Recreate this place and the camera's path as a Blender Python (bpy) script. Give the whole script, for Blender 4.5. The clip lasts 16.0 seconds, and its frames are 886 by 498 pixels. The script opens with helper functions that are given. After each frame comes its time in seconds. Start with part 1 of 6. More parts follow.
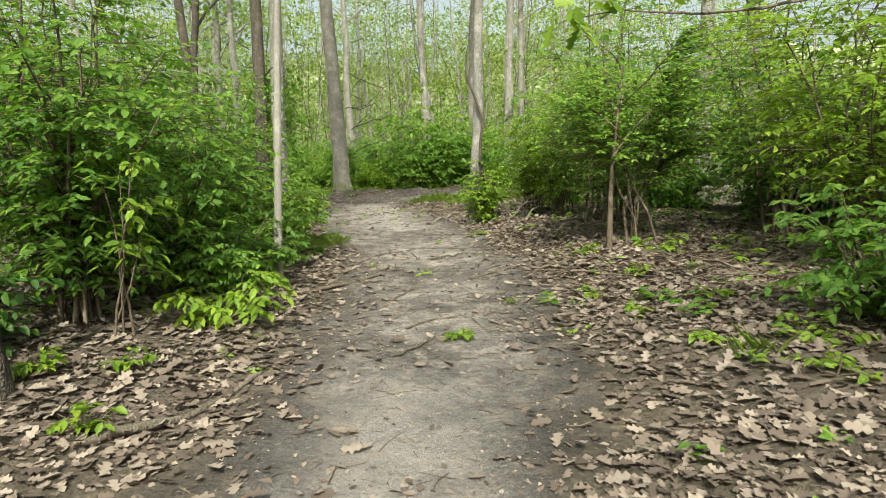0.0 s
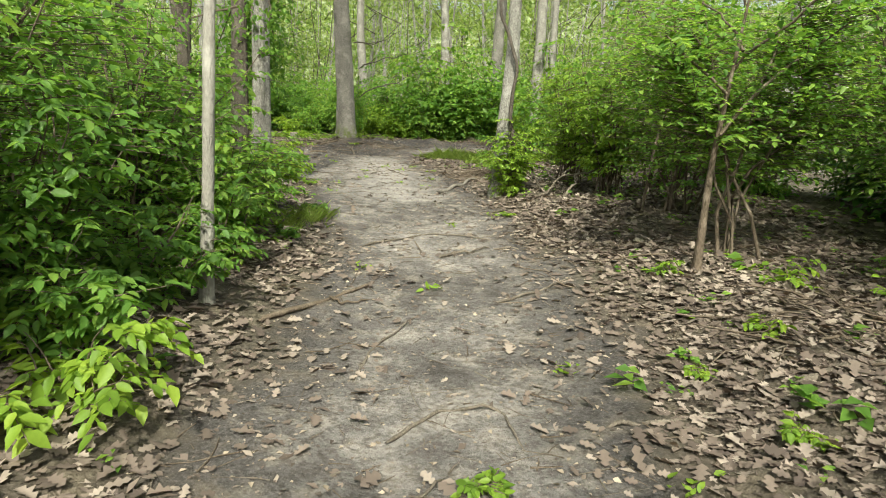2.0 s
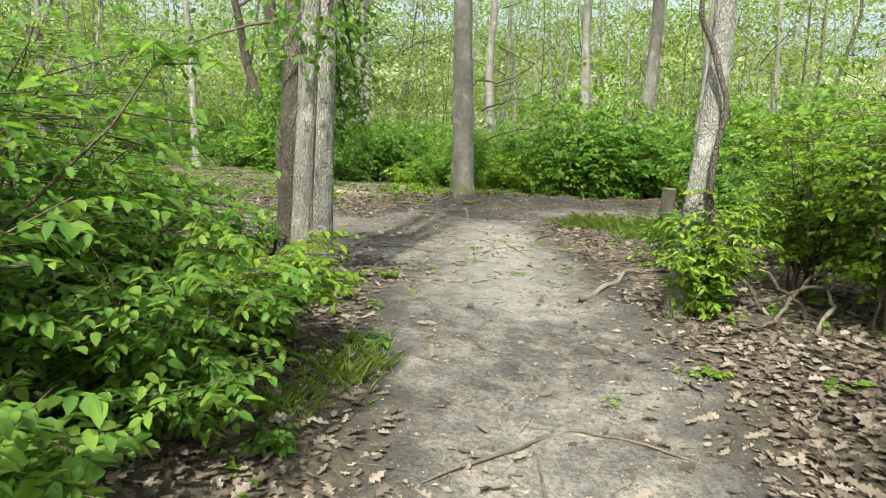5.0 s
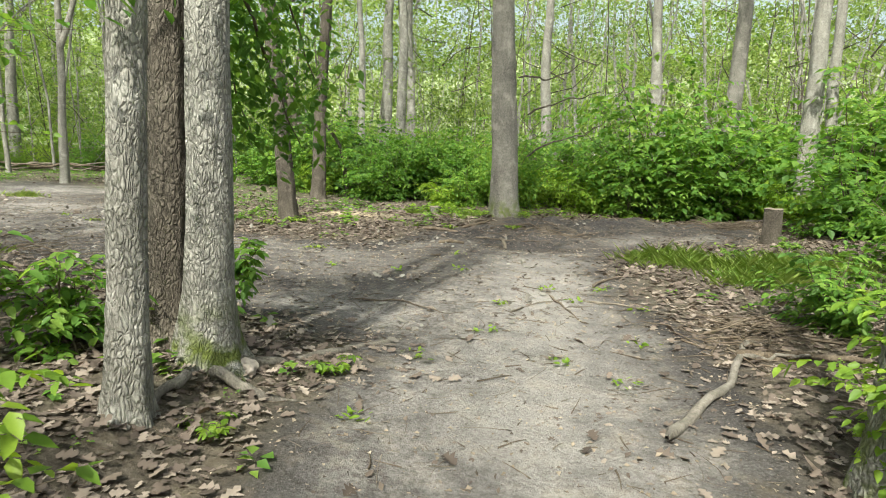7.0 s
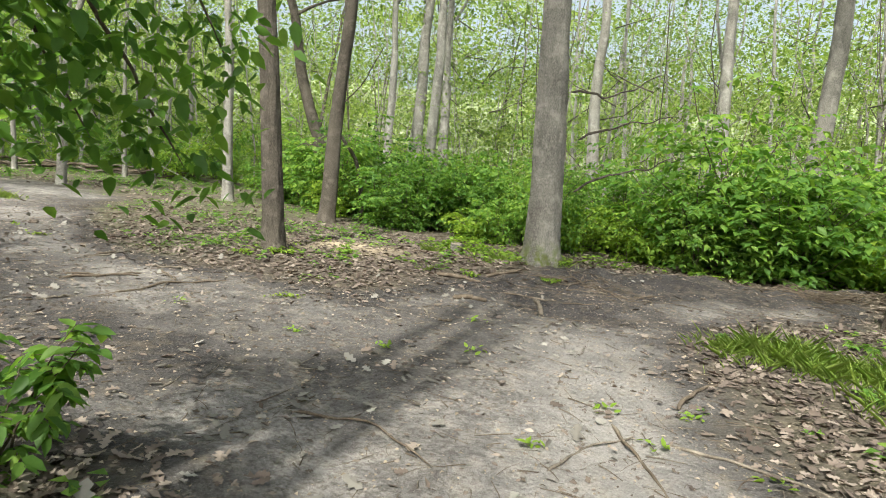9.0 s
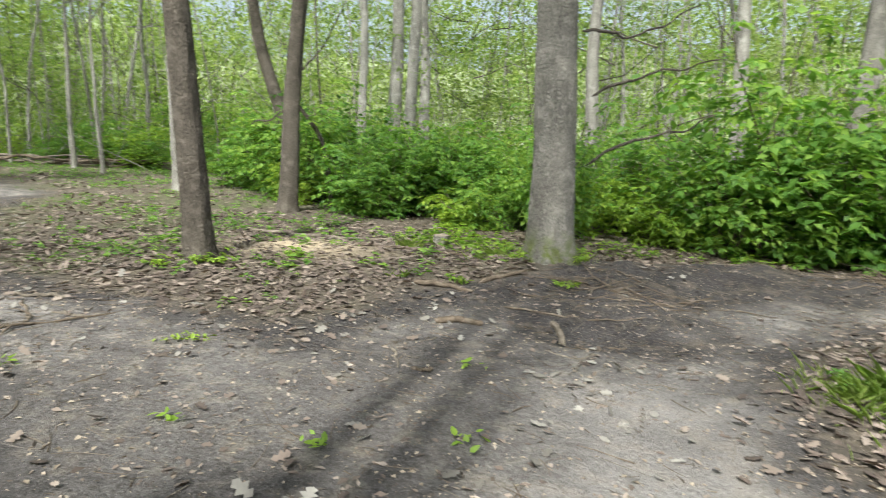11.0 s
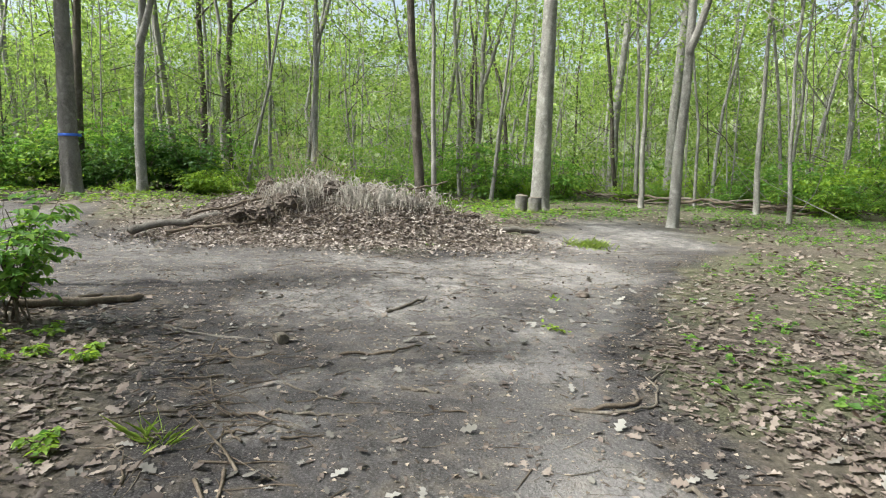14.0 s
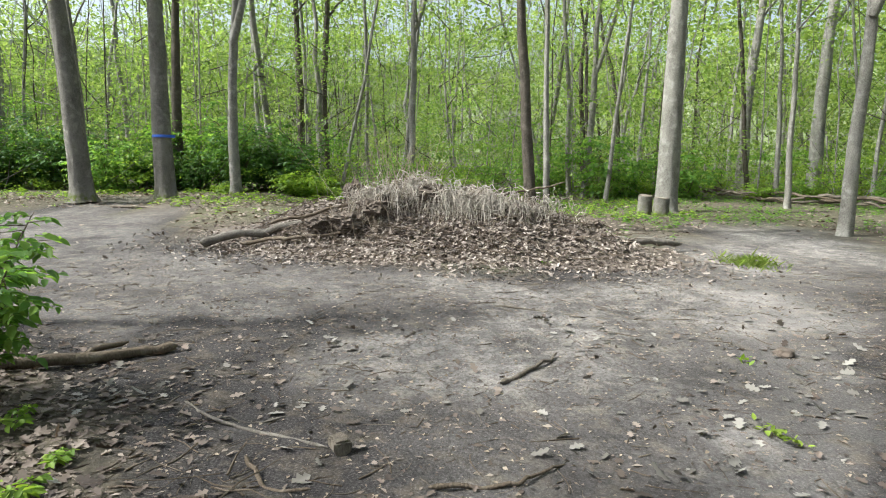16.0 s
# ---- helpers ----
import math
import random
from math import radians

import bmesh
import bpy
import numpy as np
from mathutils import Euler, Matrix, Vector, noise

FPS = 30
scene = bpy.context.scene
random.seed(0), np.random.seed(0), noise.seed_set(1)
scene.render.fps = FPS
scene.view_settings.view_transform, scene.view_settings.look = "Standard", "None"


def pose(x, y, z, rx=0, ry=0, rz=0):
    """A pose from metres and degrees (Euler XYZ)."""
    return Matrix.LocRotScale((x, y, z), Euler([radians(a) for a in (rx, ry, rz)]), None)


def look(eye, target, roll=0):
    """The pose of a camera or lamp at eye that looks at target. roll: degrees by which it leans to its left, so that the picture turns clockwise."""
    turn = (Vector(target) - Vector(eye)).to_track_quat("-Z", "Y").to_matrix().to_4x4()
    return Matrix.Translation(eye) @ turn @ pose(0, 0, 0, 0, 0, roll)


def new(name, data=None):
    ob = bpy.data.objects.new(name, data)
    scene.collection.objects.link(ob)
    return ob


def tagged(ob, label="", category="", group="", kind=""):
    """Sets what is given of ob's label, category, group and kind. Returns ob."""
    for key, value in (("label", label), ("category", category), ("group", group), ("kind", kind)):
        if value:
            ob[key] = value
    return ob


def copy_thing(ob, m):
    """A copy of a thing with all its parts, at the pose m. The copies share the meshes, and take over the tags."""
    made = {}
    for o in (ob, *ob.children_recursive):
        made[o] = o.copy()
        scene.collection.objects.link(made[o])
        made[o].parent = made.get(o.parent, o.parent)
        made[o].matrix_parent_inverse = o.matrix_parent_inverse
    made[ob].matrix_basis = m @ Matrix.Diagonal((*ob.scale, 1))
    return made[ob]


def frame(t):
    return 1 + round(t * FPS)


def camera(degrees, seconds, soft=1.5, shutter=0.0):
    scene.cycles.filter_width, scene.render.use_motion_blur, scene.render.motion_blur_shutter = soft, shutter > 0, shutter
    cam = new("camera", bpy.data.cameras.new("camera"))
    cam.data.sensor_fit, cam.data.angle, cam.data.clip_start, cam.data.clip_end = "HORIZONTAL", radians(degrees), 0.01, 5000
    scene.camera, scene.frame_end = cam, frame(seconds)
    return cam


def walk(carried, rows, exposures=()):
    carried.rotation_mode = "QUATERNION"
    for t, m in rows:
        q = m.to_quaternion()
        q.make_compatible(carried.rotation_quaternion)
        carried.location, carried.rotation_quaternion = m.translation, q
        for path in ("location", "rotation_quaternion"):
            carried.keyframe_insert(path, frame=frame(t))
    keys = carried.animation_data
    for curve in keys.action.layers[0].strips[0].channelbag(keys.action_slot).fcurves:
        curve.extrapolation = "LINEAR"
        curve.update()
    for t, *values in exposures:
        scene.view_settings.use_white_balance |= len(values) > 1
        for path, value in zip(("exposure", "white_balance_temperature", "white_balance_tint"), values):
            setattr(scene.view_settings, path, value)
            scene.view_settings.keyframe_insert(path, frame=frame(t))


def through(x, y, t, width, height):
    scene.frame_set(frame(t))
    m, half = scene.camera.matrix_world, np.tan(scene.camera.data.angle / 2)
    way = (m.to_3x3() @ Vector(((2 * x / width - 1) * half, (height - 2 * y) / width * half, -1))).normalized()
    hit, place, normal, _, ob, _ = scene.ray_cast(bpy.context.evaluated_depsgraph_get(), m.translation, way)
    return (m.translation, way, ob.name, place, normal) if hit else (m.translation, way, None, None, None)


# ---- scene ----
cam = camera(69.0, 16.0, soft=1.0, shutter=0.1)
PATH = [
    (0, (-0.033, -0.679, 1.36), (-0.03, 1.3, 1.071), -1.4),
    (0.5, (-0.11, -0.021, 1.419), (-0.106, 1.952, 1.088), 0.4),
    (1, (-0.133, 0.564, 1.478), (-0.014, 2.528, 1.116), 1.2),
    (1.5, (-0.144, 1.144, 1.514), (-0.193, 3.107, 1.134), 2.2),
    (2, (-0.088, 1.732, 1.507), (-0.111, 3.679, 1.051), 2.2),
    (2.5, (-0.121, 2.348, 1.429), (-0.034, 4.291, 0.964), -0.2),
    (3, (-0.065, 2.96, 1.419), (-0.022, 4.922, 1.036), 2.4),
    (3.5, (-0.262, 3.615, 1.341), (-0.174, 5.588, 1.022), 1.3),
    (4, (-0.351, 4.116, 1.428), (-0.524, 6.093, 1.175), 4.1),
    (4.5, (-0.346, 4.735, 1.534), (-0.447, 6.7, 1.179), 3.4),
    (5, (-0.351, 5.516, 1.603), (-0.769, 7.442, 1.262), 2.4),
    (5.2, (-0.325, 5.802, 1.575), (-0.786, 7.722, 1.257), 3.7),
    (7.3, (-0.559, 9.024, 1.491), (-1.196, 10.896, 1.194), 1.8),
    (7.5, (-0.62, 9.276, 1.476), (-1.297, 11.134, 1.182), 3.8),
    (8, (-0.732, 9.886, 1.527), (-1.325, 11.771, 1.215), 3.0),
    (8.5, (-0.868, 10.535, 1.575), (-1.575, 12.386, 1.308), 3.7),
    (8.7, (-0.989, 10.805, 1.577), (-1.726, 12.649, 1.343), 5.0),
    (10.8, (-1.84, 13.187, 1.577), (-2.198, 15.13, 1.266), 3.0),
    (11, (-1.921, 13.494, 1.552), (-2.594, 15.352, 1.243), 2.7),
    (11.5, (-2.42, 13.975, 1.567), (-3.516, 15.627, 1.297), 3.7),
    (12, (-2.917, 14.348, 1.591), (-4.244, 15.819, 1.316), 3.3),
    (12.5, (-3.459, 14.743, 1.621), (-5.106, 15.86, 1.425), 2.4),
    (13, (-4.012, 15.051, 1.587), (-5.76, 16.004, 1.39), 2.4),
    (13.5, (-4.487, 15.315, 1.616), (-6.322, 16.073, 1.375), 1.6),
    (14, (-5.064, 15.629, 1.635), (-6.977, 16.15, 1.371), 1.6),
    (14.5, (-5.684, 15.738, 1.642), (-7.62, 16.195, 1.43), 2.6),
    (15, (-6.332, 15.905, 1.57), (-8.29, 16.268, 1.375), -0.5),
    (15.5, (-6.977, 15.991, 1.577), (-8.956, 16.188, 1.359), 0.3),
    (16, (-7.368, 15.912, 1.68), (-9.335, 16.133, 1.397), 0.7),
]
walk(cam, [(t, look(eye, target, roll)) for t, eye, target, roll in PATH],
     exposures=[(0.0, 0.86, 6750, -4), (5.2, 1.07, 6450, -5), (8.7, 0.98, 6350, 0), (11.0, 0.98, 6050, 1), (16.0, 1.08, 5950, 2)])
# ---- world, sun, exposure ----
SUN_ELEV, SUN_AZ = 49.0, 179.0      # the sun stands behind the start of the path
world = bpy.data.worlds.new("sky")
scene.world = world
world.use_nodes = True
wn = world.node_tree.nodes
sky = wn.new("ShaderNodeTexSky")
sky.sky_type = 'NISHITA'
sky.sun_disc = False
sky.sun_elevation = radians(SUN_ELEV)
sky.sun_rotation = radians(SUN_AZ)
sky.air_density, sky.dust_density, sky.ozone_density = 0.8, 6.0, 0.6
wn["Background"].inputs[1].default_value = 0.15
haze = wn.new("ShaderNodeHueSaturation")
haze.inputs["Saturation"].default_value = 0.5
world.node_tree.links.new(sky.outputs[0], haze.inputs["Color"])
world.node_tree.links.new(haze.outputs[0], wn["Background"].inputs[0])
sun = new("sun", bpy.data.lights.new("sun", 'SUN'))
sun.data.energy, sun.data.angle, sun.data.color = 4.5, radians(1.6), (1.0, 0.94, 0.84)
sd = Vector((math.sin(radians(SUN_AZ)) * math.cos(radians(SUN_ELEV)), math.cos(radians(SUN_AZ)) * math.cos(radians(SUN_ELEV)), math.sin(radians(SUN_ELEV))))
sun.matrix_world = look((sd.x * 60, sd.y * 60, sd.z * 60), (0, 0, 0))

rng = np.random.default_rng(11)


# ---- numeric helpers ----
def lattice(ix, iy, iz, seed):
    ix, iy, iz = np.atleast_1d(ix), np.atleast_1d(iy), np.atleast_1d(iz)
    h = (ix.astype(np.int64) * 374761393 + iy.astype(np.int64) * 668265263 + iz.astype(np.int64) * 1103515245 + seed * 1274126177) & 0xFFFFFFFF
    h = ((h ^ (h >> 13)) * 1274126177) & 0xFFFFFFFF
    h = ((h ^ (h >> 16)) * 2246822519) & 0xFFFFFFFF
    return ((h ^ (h >> 15)) & 0xFFFF) / 65535.0


def vnoise(x, y, z, seed=0):
    """Smooth value noise, 0 to 1."""
    x, y, z = np.broadcast_arrays(np.asarray(x, float), np.asarray(y, float), np.asarray(z, float))
    ix, iy, iz = np.floor(x), np.floor(y), np.floor(z)
    fx, fy, fz = x - ix, y - iy, z - iz
    fx, fy, fz = [f * f * (3 - 2 * f) for f in (fx, fy, fz)]
    total = 0.0
    for a in (0, 1):
        for b in (0, 1):
            for c in (0, 1):
                w = (fx if a else 1 - fx) * (fy if b else 1 - fy) * (fz if c else 1 - fz)
                total = total + w * lattice(ix + a, iy + b, iz + c, seed)
    return total


def fbm(x, y, z=0.0, seed=0, octaves=4):
    total, amp, norm = 0.0, 1.0, 0.0
    for o in range(octaves):
        k = 2.0 ** o
        total = total + amp * vnoise(np.asarray(x) * k, np.asarray(y) * k, np.asarray(z) * k, seed + o)
        norm += amp
        amp *= 0.5
    return total / norm


def smooth(a, b, x):
    t = np.clip((np.asarray(x, float) - a) / (b - a), 0, 1)
    return t * t * (3 - 2 * t)


def unit(v):
    return v / np.maximum(np.linalg.norm(v, axis=-1, keepdims=True), 1e-9)


def raw_mesh(name, V, faces, material=None, smooth_shade=False, attrs=None):
    """A mesh from an array of places and a list of index arrays (n, k)."""
    me = bpy.data.meshes.new(name)
    faces = [np.asarray(f, np.int32) for f in faces if len(f)]
    me.vertices.add(len(V))
    me.vertices.foreach_set("co", np.ascontiguousarray(V, np.float32).ravel())
    idx = np.concatenate([f.ravel() for f in faces])
    sizes = np.concatenate([np.full(len(f), f.shape[1], np.int32) for f in faces])
    me.loops.add(len(idx))
    me.loops.foreach_set("vertex_index", idx)
    me.polygons.add(len(sizes))
    me.polygons.foreach_set("loop_start", np.concatenate([[0], np.cumsum(sizes)[:-1]]).astype(np.int32))
    if smooth_shade:
        me.polygons.foreach_set("use_smooth", np.ones(len(sizes), bool))
    me.update(calc_edges=True)
    for key, values in (attrs or {}).items():
        me.attributes.new(key, 'FLOAT', 'POINT').data.foreach_set("value", np.ascontiguousarray(values, np.float32))
    if material:
        me.materials.append(material)
    return me


def part(name, me, parent, label=""):
    ob = new(name, me)
    ob.parent = parent
    if label:
        tagged(ob, label)
    return ob


def thing(name, x, y, z, label, category, group="", kind=""):
    ob = new(name)
    ob.location = (x, y, z)
    return tagged(ob, label, category, group, kind)


class Soup:
    """Gathers pieces of geometry into one mesh."""
    def __init__(self):
        self.V, self.F, self.n = [], {}, 0

    def add(self, V, faces):
        V = np.asarray(V, float).reshape(-1, 3)
        for f in faces:
            f = np.asarray(f)
            if len(f):
                self.F.setdefault(f.shape[1], []).append(f + self.n)
        self.V.append(V)
        self.n += len(V)

    def mesh(self, name, material, smooth_shade=False):
        return raw_mesh(name, np.concatenate(self.V), [np.concatenate(f) for f in self.F.values()], material, smooth_shade)


def tubes(P, R, sides=5):
    """m tubes of n rings each: P (m, n, 3), R (m, n)."""
    P, R = np.asarray(P, float), np.asarray(R, float)
    m, n, _ = P.shape
    T = unit(np.gradient(P, axis=1))
    ref = np.where(np.abs(unit(P[:, -1] - P[:, 0])[:, 2:3]) > 0.8, np.array([[1.0, 0.2, 0]]), np.array([[0.1, 0, 1.0]]))[:, None, :]
    A = unit(np.cross(T, np.broadcast_to(ref, T.shape)))
    B = np.cross(T, A)
    ang = np.arange(sides) * 2 * np.pi / sides
    V = P[:, :, None, :] + R[:, :, None, None] * (np.cos(ang)[None, None, :, None] * A[:, :, None, :] + np.sin(ang)[None, None, :, None] * B[:, :, None, :])
    i = np.arange(m * n * sides).reshape(m, n, sides)
    a, b = i[:, :-1], i[:, 1:]
    quads = np.stack([a, np.roll(a, -1, 2), np.roll(b, -1, 2), b], -1).reshape(-1, 4)
    return V.reshape(-1, 3), quads


LEAF = {
    # (along, half width) of one side, from stalk to tip
    "ovate": [(0.25, 0.25), (0.62, 0.22)],
    "plain": [(0.42, 0.30)],
    "oak": [(0.22, 0.22), (0.36, 0.10), (0.55, 0.34), (0.68, 0.13), (0.84, 0.22)],
    "blade": [(0.4, 0.012)],
}


def leaves(C, A, N, L, kind="ovate", fold=0.25, curl=0.15, wide=1.0):
    """Leaves from stalk C along A with face normal N and length L: two halves, folded on the midrib and bent."""
    C, A, N = np.asarray(C, float), unit(np.asarray(A, float)), np.asarray(N, float)
    S = unit(np.cross(N, A))
    N = np.cross(A, S)
    L = np.broadcast_to(np.asarray(L, float), (len(C),))[:, None]
    curl = np.broadcast_to(np.asarray(curl, float), (len(C),))[:, None]
    fold = np.broadcast_to(np.asarray(fold, float), (len(C),))[:, None]
    rows = LEAF[kind]
    k = len(rows)
    mid = [C + L * (s * A - curl * s * s * N) for s, w in rows]
    up = [L * w * wide * fold * N for s, w in rows]
    one = [m + L * w * wide * S + u for m, u, (s, w) in zip(mid, up, rows)]
    two = [m - L * w * wide * S + u for m, u, (s, w) in zip(mid, up, rows)]
    V = np.stack([C] + one + [C + L * (A - curl * N)] + two, 1)
    n, q = V.shape[:2]
    half = [tuple(range(0, k + 2))[::-1], (0, *range(k + 2, 2 * k + 2), k + 1)]
    off = (np.arange(n) * q)[:, None, None]
    return V.reshape(-1, 3), [(off + np.array(half)[None]).reshape(-1, k + 2)]


# ---- plan of the ground ----
DIRT = np.array([(-1.3, -6), (-1.25, 2.3), (-1.12, 4.5), (-1.18, 6), (-1.5, 8.2), (-1.8, 9.8), (-2.3, 11.3), (-2.55, 12.8), (-3.6, 13.6), (-5, 13.5), (-6.5, 14.0),
                 (-8.6, 14.8), (-10.4, 14.6), (-12.7, 13.6), (-15, 11.4), (-19, 8), (-27, 4.5), (-29, 8), (-25, 11), (-20.5, 12.2), (-19, 14.9), (-17.2, 16.4),
                 (-16.8, 18.2), (-18.3, 20.9), (-21, 22.5), (-23, 25), (-21, 27), (-16.5, 25.0), (-12.8, 21), (-9.6, 18.8), (-6.8, 18.3), (-5.2, 17.9), (-4.6, 19.3),
                 (-3.8, 20.6), (-2.6, 22.4), (-0.5, 23.8), (2.0, 24.4), (1.0, 21), (-0.6, 19.6), (-1.1, 18.2), (-0.9, 17), (-0.3, 15), (0.1, 14), (0.2, 13.5), (0.35, 12),
                 (0.5, 10.7), (0.85, 8.8), (0.95, 7), (1.1, 6), (1.1, 4.8), (0.9, 3.5), (0.65, 1.7), (0.6, -6)])
# the dark earth bank, the pale sawdust patch, the hollow
BANK = np.array([(-3.6, 21.2), (-1.8, 22.2), (0.2, 23.0), (2.4, 23.6)])


def polygon_distance(x, y, poly):
    """Distance to the outline, positive inside."""
    x, y = np.asarray(x, float), np.asarray(y, float)
    best, inside = np.full(x.shape, 1e9), np.zeros(x.shape, bool)
    for (ax, ay), (bx, by) in zip(poly, np.roll(poly, -1, 0)):
        dx, dy = bx - ax, by - ay
        t = np.clip(((x - ax) * dx + (y - ay) * dy) / (dx * dx + dy * dy), 0, 1)
        best = np.minimum(best, np.hypot(x - ax - t * dx, y - ay - t * dy))
        cross = ((ay > y) != (by > y)) & (x < (bx - ax) * (y - ay) / (by - ay + 1e-12) + ax)
        inside ^= cross
    return np.where(inside, best, -best)


def line_distance(x, y, line):
    best = np.full(np.shape(x), 1e9)
    for (ax, ay), (bx, by) in zip(line[:-1], line[1:]):
        dx, dy = bx - ax, by - ay
        t = np.clip(((x - ax) * dx + (y - ay) * dy) / (dx * dx + dy * dy), 0, 1)
        best = np.minimum(best, np.hypot(x - ax - t * dx, y - ay - t * dy))
    return best


def dirt_at(x, y):
    d = polygon_distance(x, y, DIRT)
    return d + (fbm(x * 0.9, y * 0.9, 0, 5) - 0.5) * 0.9 + (fbm(x * 4, y * 4, 0, 9, 2) - 0.5) * 0.25


def height(x, y):
    x, y = np.asarray(x, float), np.asarray(y, float)
    d = polygon_distance(x, y, DIRT)
    z = (fbm(x * 0.35, y * 0.35, 0, 21) - 0.5) * 0.10 + (fbm(x * 2.2, y * 2.2, 0, 22, 3) - 0.5) * 0.045
    z = z + (fbm(x * 9, y * 9, 0, 23, 2) - 0.5) * np.where(d > 0, 0.016, 0.03)
    z = z + (0.06 + 0.15 * smooth(14.5, 12.0, y)) * smooth(0.0, 1.2, -d) - 0.03 * smooth(0, 0.8, d)
    lump = fbm(x * 1.2, y * 1.2, 0, 31, 2)
    z = z + 0.34 * np.exp(-(line_distance(x, y, BANK) / 0.7) ** 2) * (0.25 + 1.2 * lump ** 2 + 0.3 * (fbm(x * 3, y * 3, 0, 33, 2) - 0.5))
    z = z - 0.11 * np.exp(-((x + 2.4) ** 2 / 0.4 + (y - 19.2) ** 2 / 0.12)) + 0.08 * np.exp(-((x + 2.4) ** 2 + (y - 20.5) ** 2) / 0.5)
    z = z + 0.09 * np.exp(-((x + 6.75) ** 2 / 1.6 + (y - 21.2) ** 2 / 0.8))
    far = np.hypot(x + 12, y - 14)
    return z + 0.012 * np.maximum(far - 38, 0)


def gz(x, y):
    return float(height(np.array([x]), np.array([y]))[0])


# ---- materials ----
def node_material(name):
    m = bpy.data.materials.new(name)
    m.use_nodes = True
    nt = m.node_tree
    return m, nt, nt.nodes["Principled BSDF"], nt.nodes["Material Output"]


def add(nt, kind, **inputs):
    n = nt.nodes.new(kind)
    for k, v in inputs.items():
        n.inputs[k.replace("_", " ")].default_value = v
    return n


def ramp(nt, fac, stops):
    r = nt.nodes.new("ShaderNodeValToRGB")
    while len(r.color_ramp.elements) < len(stops):
        r.color_ramp.elements.new(0.5)
    for e, (p, c) in zip(r.color_ramp.elements, stops):
        e.position, e.color = p, (*c, 1) if len(c) == 3 else c
    nt.links.new(fac, r.inputs[0])
    return r.outputs[0]


def noise_tex(nt, vec, scale, detail=4, rough=0.55):
    n = add(nt, "ShaderNodeTexNoise", Scale=scale, Detail=detail, Roughness=rough)
    if vec is not None:
        nt.links.new(vec, n.inputs["Vector"])
    return n.outputs[0]


def mix_col(nt, fac, a, b, mode='MIX'):
    n = nt.nodes.new("ShaderNodeMix")
    n.data_type, n.blend_type = 'RGBA', mode
    for sock, v in ((n.inputs[0], fac), (n.inputs[6], a), (n.inputs[7], b)):
        if isinstance(v, bpy.types.NodeSocket):
            nt.links.new(v, sock)
        else:
            sock.default_value = v if isinstance(v, float) else (*v, 1)
    return n.outputs[2]


def maths(nt, op, a, b=0.0, clamp=False):
    n = nt.nodes.new("ShaderNodeMath")
    n.operation, n.use_clamp = op, clamp
    for sock, v in ((n.inputs[0], a), (n.inputs[1], b)):
        if isinstance(v, bpy.types.NodeSocket):
            nt.links.new(v, sock)
        else:
            sock.default_value = v
    return n.outputs[0]


def bump(nt, bsdf, h, strength, distance):
    b = add(nt, "ShaderNodeBump", Strength=strength, Distance=distance)
    nt.links.new(h, b.inputs["Height"])
    nt.links.new(b.outputs[0], bsdf.inputs["Normal"])


def coords(nt, scale=(1, 1, 1)):
    c = nt.nodes.new("ShaderNodeTexCoord")
    mp = nt.nodes.new("ShaderNodeMapping")
    mp.inputs["Scale"].default_value = scale
    nt.links.new(c.outputs["Object"], mp.inputs[0])
    return mp.outputs[0]


def attribute(nt, name):
    a = nt.nodes.new("ShaderNodeAttribute")
    a.attribute_name = name
    return a.outputs["Fac"]


def leaf_material(name, dark, mid, bright, through=0.45, rough=0.5, glow=(1.15, 1.12, 0.65)):
    m, nt, bsdf, out = node_material(name)
    geo = nt.nodes.new("ShaderNodeNewGeometry")
    info = nt.nodes.new("ShaderNodeObjectInfo")
    v = maths(nt, 'ADD', maths(nt, 'MULTIPLY', geo.outputs["Random Per Island"], 0.75), maths(nt, 'MULTIPLY', info.outputs["Random"], 0.25))
    c = ramp(nt, v, [(0.0, dark), (0.5, mid), (1.0, bright)])
    c = mix_col(nt, maths(nt, 'MULTIPLY', noise_tex(nt, coords(nt), 60, 2), 0.35), c, tuple(0.7 * k for k in dark))
    nt.links.new(c, bsdf.inputs["Base Color"])
    bsdf.inputs["Roughness"].default_value = rough
    bsdf.inputs["Specular IOR Level"].default_value = 0.35
    tr = nt.nodes.new("ShaderNodeBsdfTranslucent")
    nt.links.new(mix_col(nt, 1.0, c, glow, 'MULTIPLY'), tr.inputs[0])
    mx = nt.nodes.new("ShaderNodeMixShader")
    mx.inputs[0].default_value = through
    nt.links.new(bsdf.outputs[0], mx.inputs[1])
    nt.links.new(tr.outputs[0], mx.inputs[2])
    nt.links.new(mx.outputs[0], out.inputs[0])
    return m


LEAF_BUSH = leaf_material("leaf_bush", (0.075, 0.16, 0.034), (0.15, 0.285, 0.05), (0.30, 0.43, 0.08), 0.6)
LEAF_BRIGHT = leaf_material("leaf_bright", (0.10, 0.18, 0.024), (0.20, 0.32, 0.038), (0.34, 0.45, 0.06), 0.55)
LEAF_DARK = leaf_material("leaf_dark", (0.032, 0.08, 0.018), (0.068, 0.15, 0.026), (0.13, 0.23, 0.04), 0.48)
LEAF_CANOPY = leaf_material("leaf_canopy", (0.105, 0.165, 0.045), (0.22, 0.305, 0.078), (0.40, 0.46, 0.15), 0.58, 0.5, (1.1, 1.14, 0.72))
GRASS = leaf_material("grass", (0.20, 0.30, 0.06), (0.34, 0.46, 0.10), (0.55, 0.60, 0.25), 0.5)
